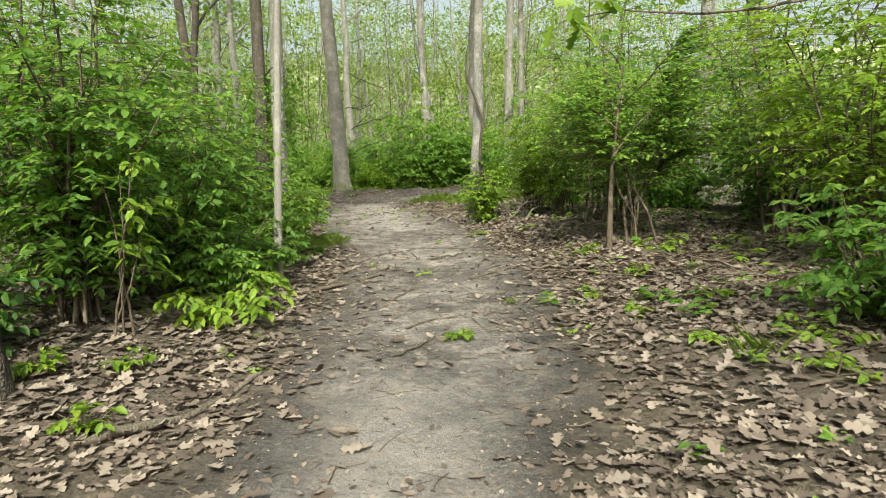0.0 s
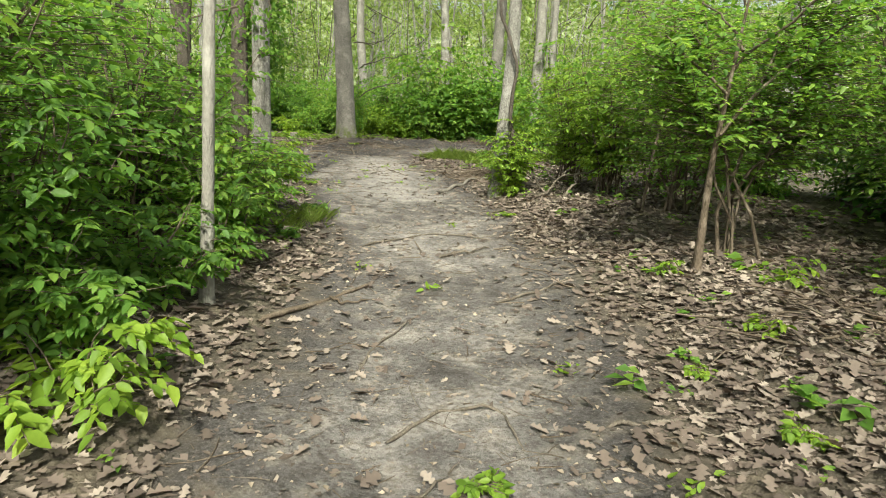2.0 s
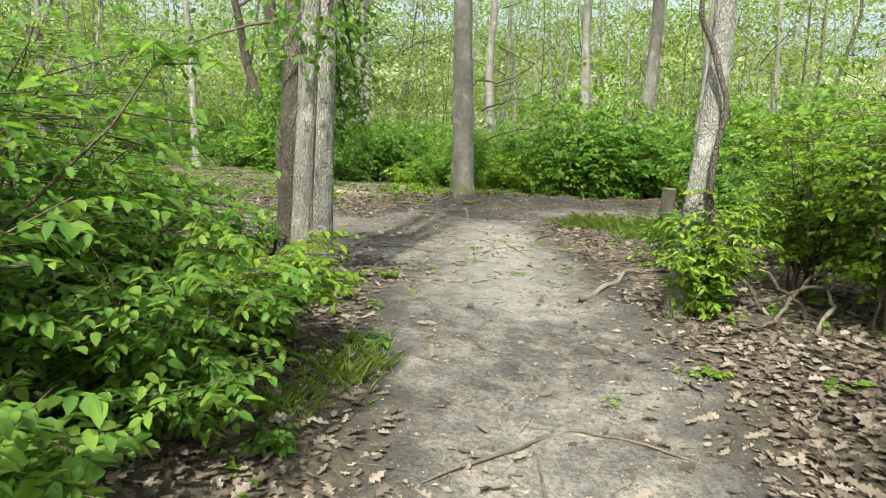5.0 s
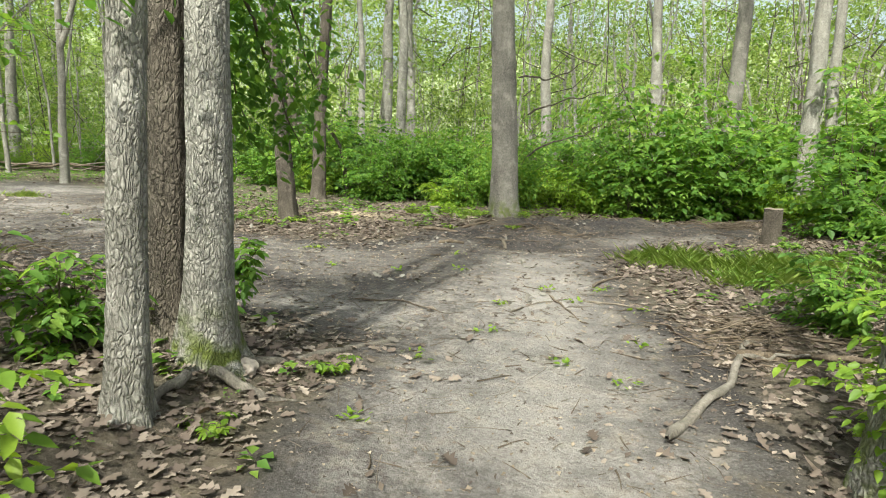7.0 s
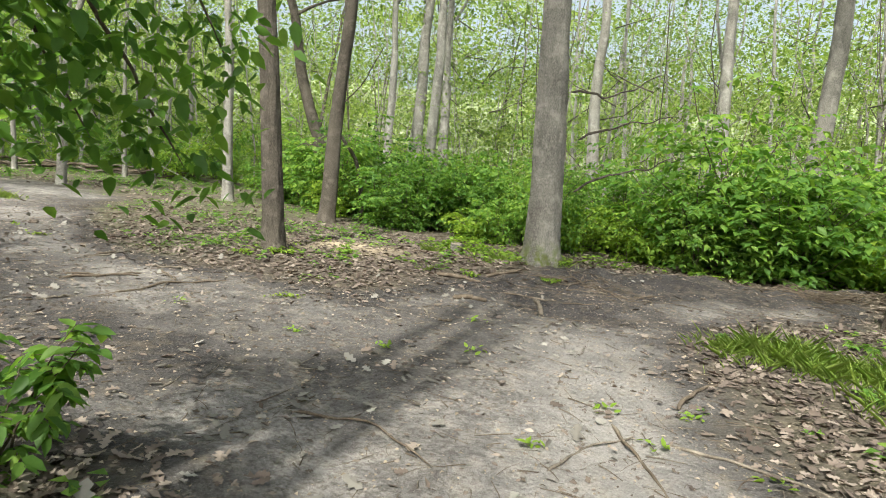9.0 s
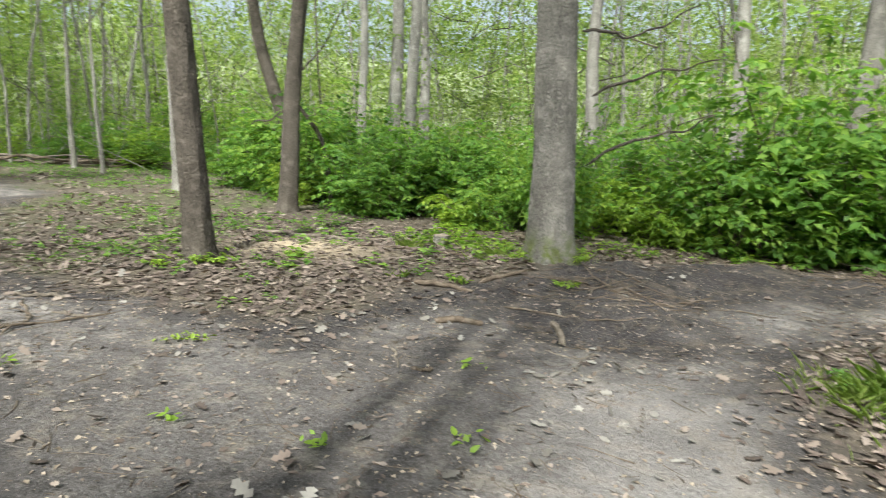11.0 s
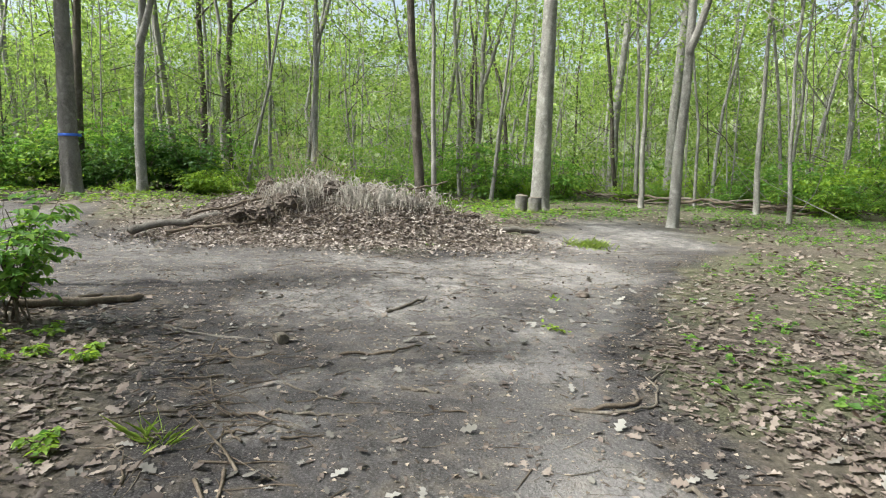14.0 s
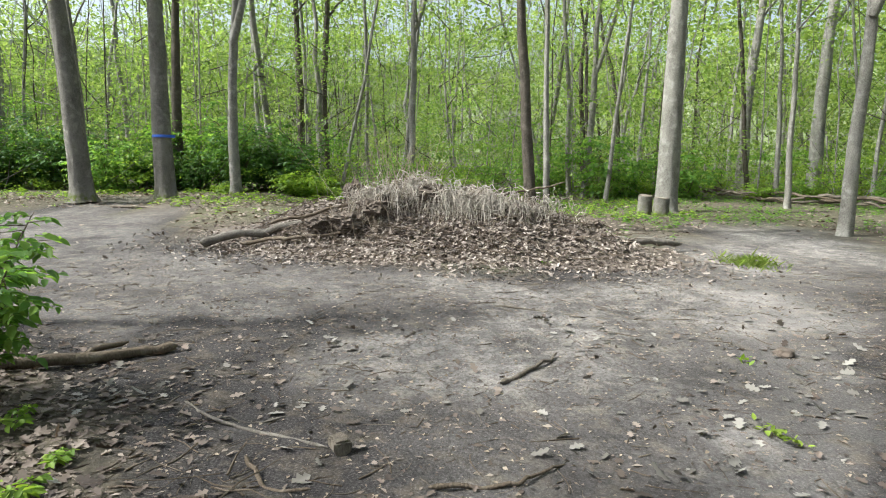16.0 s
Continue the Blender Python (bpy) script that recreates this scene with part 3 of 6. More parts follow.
hook = tree(0.6, 11.85, 0.10, (0.036, 0.0), 14, GREY, "grey crooked tree wrapped by a dark vine", 128, 40, 120, 0.4, 0.7, 0.35, per=22, start=0.5)
pole = tree(-1.76, 5.95, 0.043, (0.065, 0.0), 9, BARK_SMOOTH, "slim pale young tree beside the path", 129, 16, 90, 0.35, 0.3, 0.06, n_limbs=6, start=0.5, reach=2.0, per=16, leaf=0.12)
tree(-2.93, 11.05, 0.092, (0.028, 0.03), 15, PALE, "pale scaly-barked tree beside the path", 130, 72, 260, 0.6, 0.45, 0.12, per=22, start=0.5)
twin = tree(-3.15, 11.95, 0.135, (0.02, 0.034), 16, GREY, "grey scaly-barked tree with mossy foot and roots", 131, 80, 260, 1.1, 0.45, 0.12, per=22, start=0.5)
# the dark bark here holds the shadow in which this trunk stands
tree(-3.5, 12.02, 0.125, (0.012, 0.023), 16, DARK_B, "scaly-barked tree in a dark shaded tone joined to a grey one", 132, 64, 220, 0.9, 0.6, 0.12, per=22, start=0.5)
tree(-0.5, 33, 0.21, (-0.034, 0.0), 18, PALE, "pale-barked forest tree behind bushes", 133)
tree(1.4, 29.5, 0.25, (0.033, 0.0), 18, WARM, "brown slanting forest tree behind bushes", 134)
tree(2.7, 25.1, 0.20, (0.01, 0.0), 17, PALE, "pale tree beside a low cut stump", 135, 24, 70)
tree(3.4, 26.5, 0.14, (0.0, 0.0), 15, PALE, "slim pale tree behind bushes", 136)
tree(-4.6, 34.2, 0.22, (-0.017, 0), 17, PALE, "pale-barked forest tree behind bushes", 137)
tree(-11.1, 36.4, 0.21, (-0.03, -0.01), 17, GREY, "grey forest tree behind bushes", 138)
tree(-10.6, 33.6, 0.22, (0.004, 0), 17, GREY, "grey forest tree behind bushes", 139)
tree(-15.05, 27.9, 0.15, (-0.02, -0.02), 15, PALE, "pale slim tree at the clearing's edge", 140)
tree(-2.33, 2.45, 0.075, (-0.03, 0.0), 12, DARK_B, "dark-barked tree beside the start of the path", 141, 40, 120, 0.4, 1.0, 0.2, per=14, start=0.6)
tree(1.98, 7.0, 0.035, (0.03, 0.01), 2.3, TWIG, "small crooked sapling under a bush crown", 142, 12, 40, 0.4, 0.3, 0.5, n_limbs=5, start=0.5, reach=1.2, per=25, leaf=0.07, leaf_mat=LEAF_BUSH)
# trees behind the start, which shade the path
for i, (tx, ty) in enumerate(((-5, -5), (2.5, -8), (6, -2), (-9, 1), (-10, 8), (8, 6), (5.5, 13), (9, 18), (-14, 6), (-20, 2))):
    tree(tx, ty, 0.16 + 0.05 * (i % 3), (0.01 * (i % 3 - 1), 0.0), 15 + i % 4, (GREY, WARM, DARK_B)[i % 3], "forest tree with thin spring leaves", 160 + i, 20, 60, per=30, leaf=0.17, start=0.45)

# roots, vines and the tape that belong to trees
def curve_tube(pts, r0, r1, sides=8, wob=0.0, seed=0, rings=24):
    """A bent round stick through a few given places."""
    pts = np.array(pts, float)
    t = np.linspace(0, len(pts) - 1, rings)
    P = np.stack([np.interp(t, np.arange(len(pts)), pts[:, k]) for k in range(3)], -1)
    for _ in range(2):
        P[1:-1] = (P[:-2] + 2 * P[1:-1] + P[2:]) / 4
    q = np.linspace(0, 1, rings)
    P += wob * (np.stack([fbm(q * 7, seed, 1, seed, 3), fbm(q * 7, seed, 2, seed, 3), fbm(q * 7, seed, 3, seed, 3)], -1) - 0.5)
    R = (r0 + (r1 - r0) * q) * (0.85 + 0.3 * fbm(q * 12, seed, 5, seed, 2))
    R[[0, -1]] *= 0.35
    return tubes(P[None], R[None], sides)


def local_part(name, pts, r0, r1, parent, material, label="", **kw):
    V, F = curve_tube(pts, r0, r1, **kw)
    V = V - np.array(parent.location)
    return part(name, raw_mesh(name, V, [F], material, True), parent, label)


local_part("root", [(x, y, gz(x, y) + z) for x, y, z in [(-2.98, 11.85, 0.09), (-2.88, 12.1, 0.03), (-2.78, 12.5, 0.0), (-2.58, 13.0, -0.01), (-2.35, 13.5, -0.05)]], 0.042, 0.024, twin, ROOT_BARK, wob=0.06, seed=3)
local_part("root", [(x, y, gz(x, y) + z) for x, y, z in [(-2.95, 11.7, 0.07), (-2.6, 11.75, 0.015), (-2.35, 11.9, -0.05)]], 0.04, 0.018, twin, ROOT_BARK, wob=0.05, seed=4)
local_part("root", [(x, y, gz(x, y) + z) for x, y, z in [(-3.0, 11.6, 0.06), (-2.95, 11.2, 0.015), (-2.8, 10.8, -0.05)]], 0.035, 0.016, twin, ROOT_BARK, wob=0.05, seed=5)
local_part("vine", [(0.72, 11.75, 0.0), (0.85, 11.72, 0.7), (0.72, 11.7, 1.4), (0.83, 11.68, 2.0), (0.62, 11.7, 2.45), (0.50, 11.7, 2.75), (0.55, 11.72, 3.3)], 0.035, 0.02, hook, DARK_B, "dark twisting vine", wob=0.08, seed=6)

for pts in ([(-3.1, 22.0, 1.45), (-2.5, 22.1, 1.8), (-2.0, 22.2, 1.9), (-1.6, 22.2, 2.1)], [(-3.1, 21.9, 2.3), (-2.4, 22.1, 2.6), (-1.6, 22.2, 2.75)], [(-3.2, 21.4, 3.0), (-2.6, 21.9, 3.0), (-1.9, 22.2, 3.4)]):
    local_part("dead_branch", pts, 0.022, 0.008, oak, DARK_B, wob=0.12, seed=7)


def ring_band(parent, r, z, tall, material, name, label):
    P = np.array([[(0, 0, z + k * tall) for k in (0, 0.3, 0.7, 1)]], float)
    V, F = tubes(P, np.array([[r, r * 1.02, r * 1.02, r]]), 40)
    return part(name, raw_mesh(name, V, [F], material, True), parent, label)


ring_band(band, 0.345, 1.98, 0.09, BLUE, "tape_band", "bright blue tape")

def vine_sapling():
    top = thing("sapling", -9.6, 26.9, gz(-9.6, 26.9), "thin dark crooked sapling in the thicket", "sapling")
    local_part("stem", [(-9.6, 26.9, -0.1), (-9.7, 26.8, 1.2), (-9.85, 26.7, 1.7), (-10.3, 26.4, 2.4), (-10.35, 26.4, 3.2), (-10.15, 26.4, 4.4), (-10.4, 26.5, 6.0)], 0.06, 0.035, top, DARK_B, wob=0.1, seed=8, rings=40)
    local_part("limb", [(-10.3, 26.4, 2.4), (-10.9, 26.2, 2.0), (-11.4, 26.2, 1.9)], 0.025, 0.01, top, DARK_B, wob=0.1, seed=9)
    local_part("limb", [(-10.3, 26.4, 3.0), (-9.7, 26.6, 3.7), (-9.3, 26.8, 4.8)], 0.025, 0.01, top, DARK_B, wob=0.1, seed=10)


vine_sapling()

# ---- shrubs and bushes ----
def shrub_arrays(seed, h, r, stems, twigs, per, leaf, clear=0.25, kind="ovate", droop=0.2, lift=0.0):
    g = np.random.default_rng(seed)
    q = np.linspace(0, 1, 7)
    az = np.arange(stems) * 2.39996 + g.random(stems)
    rr = r * np.sqrt(g.random(stems)) * 0.85
    hh = h * (0.55 + 0.45 * g.random(stems)) * (1 - 0.35 * (rr / r) ** 2)
    foot = g.normal(0, 0.07 * r, (stems, 2))
    wig = (np.stack([fbm(q[None] * 2.5, np.arange(stems)[:, None] * 3.7, k, seed, 2) for k in (1, 2)], -1) - 0.5) * 0.35 * r
    P = np.zeros((stems, 7, 3))
    P[:, :, 0] = foot[:, :1] + np.cos(az)[:, None] * rr[:, None] * q[None] ** 1.4 + wig[:, :, 0]
    P[:, :, 1] = foot[:, 1:] + np.sin(az)[:, None] * rr[:, None] * q[None] ** 1.4 + wig[:, :, 1]
    P[:, :, 2] = hh[:, None] * q[None] ** 0.85 - 0.05
    R = (0.005 + 0.004 * h) * (1 - 0.75 * q)[None] * (0.7 + 0.6 * g.random(stems))[:, None]
    V1, F1 = tubes(P, R, 3 if kind == "plain" else 5)
    n = stems * twigs
    si = np.repeat(np.arange(stems), twigs)
    s = clear + (1 - clear) * g.random(n)
    f = s * 6
    i0 = np.minimum(f.astype(int), 5)
    O = P[si, i0] + (P[si, i0 + 1] - P[si, i0]) * (f - i0)[:, None]
    ta = az[si] + g.normal(0, 1.2, n)
    ln = r * (0.22 + 0.34 * g.random(n))
    qq = np.linspace(0, 1, 4)
    dirs = np.stack([np.cos(ta), np.sin(ta), 0.25 + 0.35 * g.random(n)], -1)
    T = O[:, None] + dirs[:, None] * (ln[:, None] * qq[None])[:, :, None]
    T[:, :, 2] -= (droop * ln[:, None] * 2.2 * qq[None] ** 2)
    T[:, :, 2] = np.maximum(T[:, :, 2], 0.05)
    V2, F2 = tubes(T[:, [0, 3]], np.broadcast_to(np.array([[0.004, 0.0015]]), (n, 2)), 3)
    per = int(per)
    m = n * per
    ti = np.repeat(np.arange(n), per)
    u = np.tile((np.arange(per) + 0.6) / per, n)
    f = np.minimum(u * 3, 2.999)
    j = f.astype(int)
    C = T[ti, j] + (T[ti, j + 1] - T[ti, j]) * (f - j)[:, None]
    D2 = unit(T[ti, j + 1] - T[ti, j])
    side = np.cross(D2, np.array([0, 0, 1.0])) * np.where(np.tile(np.arange(per) % 2, n), 1, -1)[:, None]
    A = 0.55 * D2 + unit(side) * 0.8 + g.normal(0, 0.22, (m, 3)) + np.array([0, 0, -droop + lift])
    N = np.array([0, 0, 1.0]) + g.normal(0, 0.33, (m, 3))
    V3, F3 = leaves(C, A, N, leaf * (0.55 + 0.75 * g.random(m)), kind, 0.28, 0.18)
    return (V1, F1), (V2, F2), (V3, F3)


def shrub(x, y, h, r, seed, label, stems=14, twigs=12, per=10, leaf=0.06, mat=None, clear=0.25, kind="ovate", droop=0.2, name="shrub", category="shrub", group="woodland shrubs", z=None, stem_mat=None):
    top = thing(name, x, y, gz(x, y) if z is None else z, label, category, group)
    a, b, c = shrub_arrays(seed, h, r, stems, twigs, per, leaf, clear, kind, droop)
    soup = Soup()
    soup.add(a[0], [a[1]])
    if kind != "plain":
        soup.add(b[0], [b[1]])
    part("branchwork", soup.mesh("branchwork", stem_mat or TWIG, True), top)
    part("foliage", raw_mesh("foliage", c[0], c[1], mat or LEAF_BUSH), top)
    return top


TALL = "tall leafy green shrub beside the path"
LOW = "low bright green leafy shrub beside the path"
# left bank
shrub(-2.75, 3.9, 3.0, 1.15, 201, TALL, 22, 23, 12, 0.075, LEAF_BUSH, 0.15)
shrub(-3.5, 5.4, 3.6, 1.6, 202, TALL, 26, 26, 14, 0.075, LEAF_BUSH, 0.12)
shrub(-4.3, 2.6, 3.4, 1.6, 203, TALL, 24, 23, 12, 0.08, LEAF_DARK, 0.15)
shrub(-2.35, 5.0, 1.6, 0.75, 204, TALL, 16, 17, 11, 0.075, LEAF_BUSH, 0.15)
shrub(-2.15, 3.5, 1.5, 0.55, 205, "young sapling with large bright leaves", 4, 7, 6, 0.085, LEAF_BRIGHT, 0.45, droop=0.3)
shrub(-1.75, 4.35, 0.55, 0.55, 206, "low plant with broad bright green leaves", 8, 8, 8, 0.088, LEAF_BRIGHT, 0.3, droop=0.3)
shrub(-2.85, 7.1, 2.5, 1.15, 207, TALL, 22, 22, 12, 0.07, LEAF_BUSH, 0.08)
shrub(-2.3, 8.1, 1.15, 0.8, 208, LOW, 22, 17, 11, 0.07, LEAF_BUSH, 0.05)
shrub(-2.6, 9.3, 0.95, 0.85, 209, LOW, 24, 17, 11, 0.08, LEAF_BRIGHT, 0.05)
shrub(-3.6, 9.2, 1.4, 1.1, 210, LOW, 24, 20, 12, 0.075, LEAF_BUSH, 0.06)
shrub(-4.8, 7.9, 3.5, 1.6, 211, TALL, 24, 23, 12, 0.08, LEAF_BUSH, 0.1)
shrub(-4.5, 10.6, 1.3, 0.95, 212, LOW, 20, 17, 12, 0.075, LEAF_BUSH, 0.06)
shrub(-5.9, 10.9, 3.3, 1.7, 213, TALL, 16, 22, 12, 0.085, LEAF_BUSH, 0.35)
shrub(-3.95, 13.0, 0.85, 0.5, 216, "small leafy sapling beside the scaly-barked trees", 7, 10, 9, 0.10, LEAF_BUSH, 0.2, droop=0.25)
# right bank
shrub(2.35, 7.5, 3.45, 1.75, 221, "broad honeysuckle bush with bare stems below", 6, 150, 14, 0.068, LEAF_BUSH, 0.42, droop=0.12)
shrub(4.0, 5.4, 3.4, 1.6, 222, TALL, 22, 25, 12, 0.085, LEAF_BRIGHT, 0.35, droop=0.2)
shrub(2.9, 3.4, 1.0, 0.8, 223, LOW, 16, 17, 11, 0.075, LEAF_BUSH, 0.2)
shrub(4.9, 3.3, 2.7, 1.4, 224, TALL, 20, 22, 12, 0.08, LEAF_BUSH, 0.2)
shrub(2.9, 10.0, 3.9, 1.7, 225, TALL, 11, 62, 14, 0.065, LEAF_BUSH, 0.14, droop=0.2)
shrub(4.7, 8.2, 4.1, 1.8, 226, TALL, 22, 25, 12, 0.08, LEAF_BUSH, 0.2)
shrub(0.80, 11.75, 1.25, 0.55, 227, "bright green shrub round the foot of a tree", 18, 17, 11, 0.065, LEAF_BRIGHT, 0.06)
shrub(1.85, 12.5, 2.3, 1.1, 228, TALL, 20, 23, 14, 0.065, LEAF_BRIGHT, 0.2)
shrub(1.0, 14.7, 0.75, 0.55, 229, LOW, 14, 14, 10, 0.075, LEAF_BUSH, 0.08)
shrub(2.7, 14.8, 1.5, 1.0, 230, LOW, 18, 17, 12, 0.075, LEAF_BUSH, 0.1)
shrub(-11.75, 13.3, 1.6, 0.65, 232, "leafy young shrub at the edge of bare earth", 10, 14, 10, 0.10, LEAF_BUSH, 0.25)
# taller and nearer growth that closes both banks
shrub(2.2, 11.3, 2.4, 0.95, 233, TALL, 18, 20, 12, 0.085, LEAF_BRIGHT, 0.25)
shrub(3.4, 12.4, 3.9, 1.4, 234, TALL, 20, 20, 12, 0.085, LEAF_BUSH, 0.15)
shrub(-3.3, 8.2, 1.9, 1.0, 235, TALL, 18, 18, 11, 0.085, LEAF_BUSH, 0.1)
shrub(-2.05, 6.9, 1.0, 0.55, 236, LOW, 14, 14, 10, 0.075, LEAF_BUSH, 0.06)
shrub(-3.9, 11.6, 0.8, 0.6, 237, LOW, 10, 10, 9, 0.085, LEAF_BUSH, 0.1)
shrub(3.2, 2.0, 1.3, 0.8, 238, LOW, 14, 14, 10, 0.08, LEAF_BUSH, 0.15)

shrub(-2.1, 4.75, 0.85, 0.55, 239, LOW, 12, 14, 10, 0.075, LEAF_BUSH, 0.05)
shrub(-2.05, 5.75, 0.9, 0.5, 290, LOW, 12, 14, 10, 0.075, LEAF_BUSH, 0.05)
shrub(-3.0, 3.0, 0.9, 0.7, 291, LOW, 12, 14, 10, 0.08, LEAF_DARK, 0.05)

# two unseen shrubs behind the start, added to shade the near banks
shrub(-3.3, -0.7, 3.1, 1.3, 292, TALL, 16, 18, 10, 0.09, LEAF_BUSH, 0.1)
shrub(3.6, -0.6, 2.8, 1.2, 293, TALL, 16, 16, 10, 0.09, LEAF_BUSH, 0.1)


def overhanging_twig():
    """A young maple's thin branch over the start of the path."""
    top = thing("maple_sapling", 2.6, 2.4, gz(2.6, 2.4), "thin maple sapling with bright overhanging leaves", "sapling")
    local_part("stem", [(2.6, 2.4, -0.05), (2.62, 2.4, 1.0), (2.5, 2.38, 1.8), (2.3, 2.35, 2.1)], 0.02, 0.01, top, TWIG, wob=0.06, seed=20)
    local_part("branch", [(2.3, 2.35, 2.1), (1.6, 2.3, 2.0), (1.1, 2.3, 1.93), (0.85, 2.28, 1.97), (0.5, 2.27, 1.93)], 0.008, 0.003, top, TWIG, wob=0.05, seed=21)
    local_part("branch", [(1.5, 2.3, 2.0), (1.1, 2.25, 2.04), (0.7, 2.25, 2.02)], 0.005, 0.002, top, TWIG, wob=0.05, seed=22)
    g = np.random.default_rng(23)
    tips = np.array([(0.55, 2.25, 1.98), (0.6, 2.25, 1.9), (0.72, 2.25, 2.02), (1.1, 2.25, 2.08), (1.4, 2.3, 2.08), (1.9, 2.3, 2.15), (2.2, 2.3, 2.2)]) - np.array(top.location)
    C = np.repeat(tips, 5, 0) + g.normal(0, 0.03, (35, 3))
    V, F = leaves(C, g.normal(0, 1, (35, 3)) * np.array([1, 0.6, 0.4]) + np.array([0, 0, -0.6]), np.array([0, -0.5, 0.8]) + g.normal(0, 0.4, (35, 3)), 0.07 + 0.05 * g.random(35), "oak", 0.2, 0.2, 1.3)
    part("foliage", raw_mesh("foliage", V, F, LEAF_BRIGHT), top)


overhanging_twig()
# small yellow-green plants
for i, (x, y, h) in enumerate(((1.72, 7.0, 0.22), (2.5, 6.5, 0.4), (1.35, 5.2, 0.14), (1.55, 4.4, 0.16), (1.9, 5.6, 0.25), (3.0, 5.9, 0.45), (0.62, 10.2, 0.14), (0.1, 3.98, 0.14), (-1.9, 6.3, 0.2),
                               (-2.3, 2.7, 0.25), (-1.9, 3.0, 0.2), (-1.75, 2.2, 0.25), (-2.4, 1.9, 0.35), (1.6, 3.2, 0.15), (1.9, 2.4, 0.25), (-2.55, 11.15, 0.18), (-2.45, 12.3, 0.2),
                               (2.2, 3.0, 0.3), (2.1, 4.3, 0.2), (-7.5, 19.2, 0.25), (-7.2, 19.55, 0.22), (-10.5, 14.2, 0.2), (-8.9, 14.4, 0.2), (-5.2, 22.6, 0.35), (-4.6, 22.2, 0.3), (-10.7, 13.8, 0.2), (-11.0, 13.4, 0.3), (-10.4, 13.6, 0.25), (-11.4, 13.7, 0.22), (-10.9, 14.2, 0.14), (-7.0, 19.7, 0.3), (-6.4, 20.4, 0.25), (-3.0, 21.3, 0.3), (-3.7, 21.2, 0.25), (-4.2, 20.3, 0.2), (-3.0, 20.6, 0.2))):
    shrub(x, y, h, h * 0.8, 240 + i, "small yellow-green seedling in fallen leaves", 4, 4, 5, 0.045 + 0.06 * h, LEAF_BRIGHT, 0.3, name="seedling", category="seedling", group="seedlings")

# leafy branch that hangs from the grey twin tree
def hanging_branch():
    g = np.random.default_rng(77)
    soup, tips = Soup(), []
    for pts in ([(-3.0, 11.9, 2.9), (-3.4, 12.4, 2.6), (-3.65, 12.9, 2.1), (-3.7, 13.3, 1.6)], [(-3.1, 11.9, 3.1), (-3.7, 12.5, 2.8), (-4.2, 13.1, 2.2), (-4.4, 13.6, 1.6)],
                [(-3.1, 12.0, 2.5), (-3.6, 12.4, 2.2), (-3.9, 12.9, 1.7)], [(-3.0, 12.0, 2.7), (-3.2, 12.6, 2.4), (-3.35, 13.1, 1.95), (-3.35, 13.5, 1.5)], [(-3.0, 12.0, 3.3), (-3.15, 12.7, 3.0), (-3.3, 13.3, 2.5), (-3.3, 13.7, 2.0)], [(-2.9, 11.7, 2.9), (-2.75, 11.3, 2.6), (-2.75, 11.0, 2.25)], [(-3.0, 12.0, 3.2), (-3.4, 12.7, 2.9), (-3.9, 13.4, 2.5)], [(-3.0, 11.5, 2.8), (-2.95, 11.0, 2.6), (-2.8, 10.6, 2.35)], [(-3.3, 11.7, 2.7), (-3.8, 11.2, 2.5), (-4.2, 10.9, 2.2)]):
        V, F = curve_tube(pts, 0.018, 0.004, 5, 0.05, 9)
        soup.add(V - np.array(twin.location), [F])
        p = np.array(pts)
        for k in np.linspace(0.8, len(p) - 1, 9):
            i = min(int(k), len(p) - 2)
            tips.append(p[i] + (p[i + 1] - p[i]) * (k - i) - np.array(twin.location))
    part("branch", soup.mesh("branch", TWIG, True), twin)
    tips = np.array(tips)
    C = np.repeat(tips, 46, 0) + g.normal(0, 1, (len(tips) * 46, 3)) * np.array([0.17, 0.17, 0.13])
    C = C[(C[:, 1] > 0.2) | (g.random(len(C)) < 0.22)]
    n = len(C)
    V, F = leaves(C, g.normal(0, 1, (n, 3)) * np.array([1, 1, 0.3]) + np.array([0, 0.3, -0.6]), np.array([0, 0, 1.0]) + g.normal(0, 0.4, (n, 3)), 0.09 * (0.6 + 0.7 * g.random(n)))
    part("foliage", raw_mesh("foliage", V, F, LEAF_BUSH), twin, "drooping green leaves")


hanging_branch()

# ---- copied shrubs: the thickets round the clearing ----
variants = []
for i, (h, r, st, tw, pe, leaf, mat, clear) in enumerate(((1.3, 0.95, 12, 16, 9, 0.095, LEAF_BUSH, 0.05), (2.0, 1.3, 13, 18, 10, 0.108, LEAF_BUSH, 0.08), (2.6, 1.6, 14, 16, 9, 0.15, LEAF_DARK, 0.1),
                                                          (1.6, 1.2, 12, 17, 10, 0.10, LEAF_BRIGHT, 0.06), (2.3, 1.3, 13, 18, 10, 0.108, LEAF_BUSH, 0.12), (0.7, 0.8, 12, 10, 8, 0.09, LEAF_BRIGHT, 0.05))):
    variants.append(shrub(40 + 3 * i, -40, h, r, 300 + i, "dense green thicket shrub at the edge of the woods", st, tw, pe, leaf, mat, clear, "plain", group="thicket shrubs"))
g = np.random.default_rng(5)
used = [False] * 6


def plant(k, x, y, s):
    m = pose(x, y, gz(x, y) - 0.03, 0, 0, g.random() * 360) @ Matrix.Diagonal((s, s, s * (0.9 + 0.25 * g.random()), 1))
    if not used[k]:
        used[k] = True
        variants[k].matrix_basis = m
    else:
        copy_thing(variants[k], m)


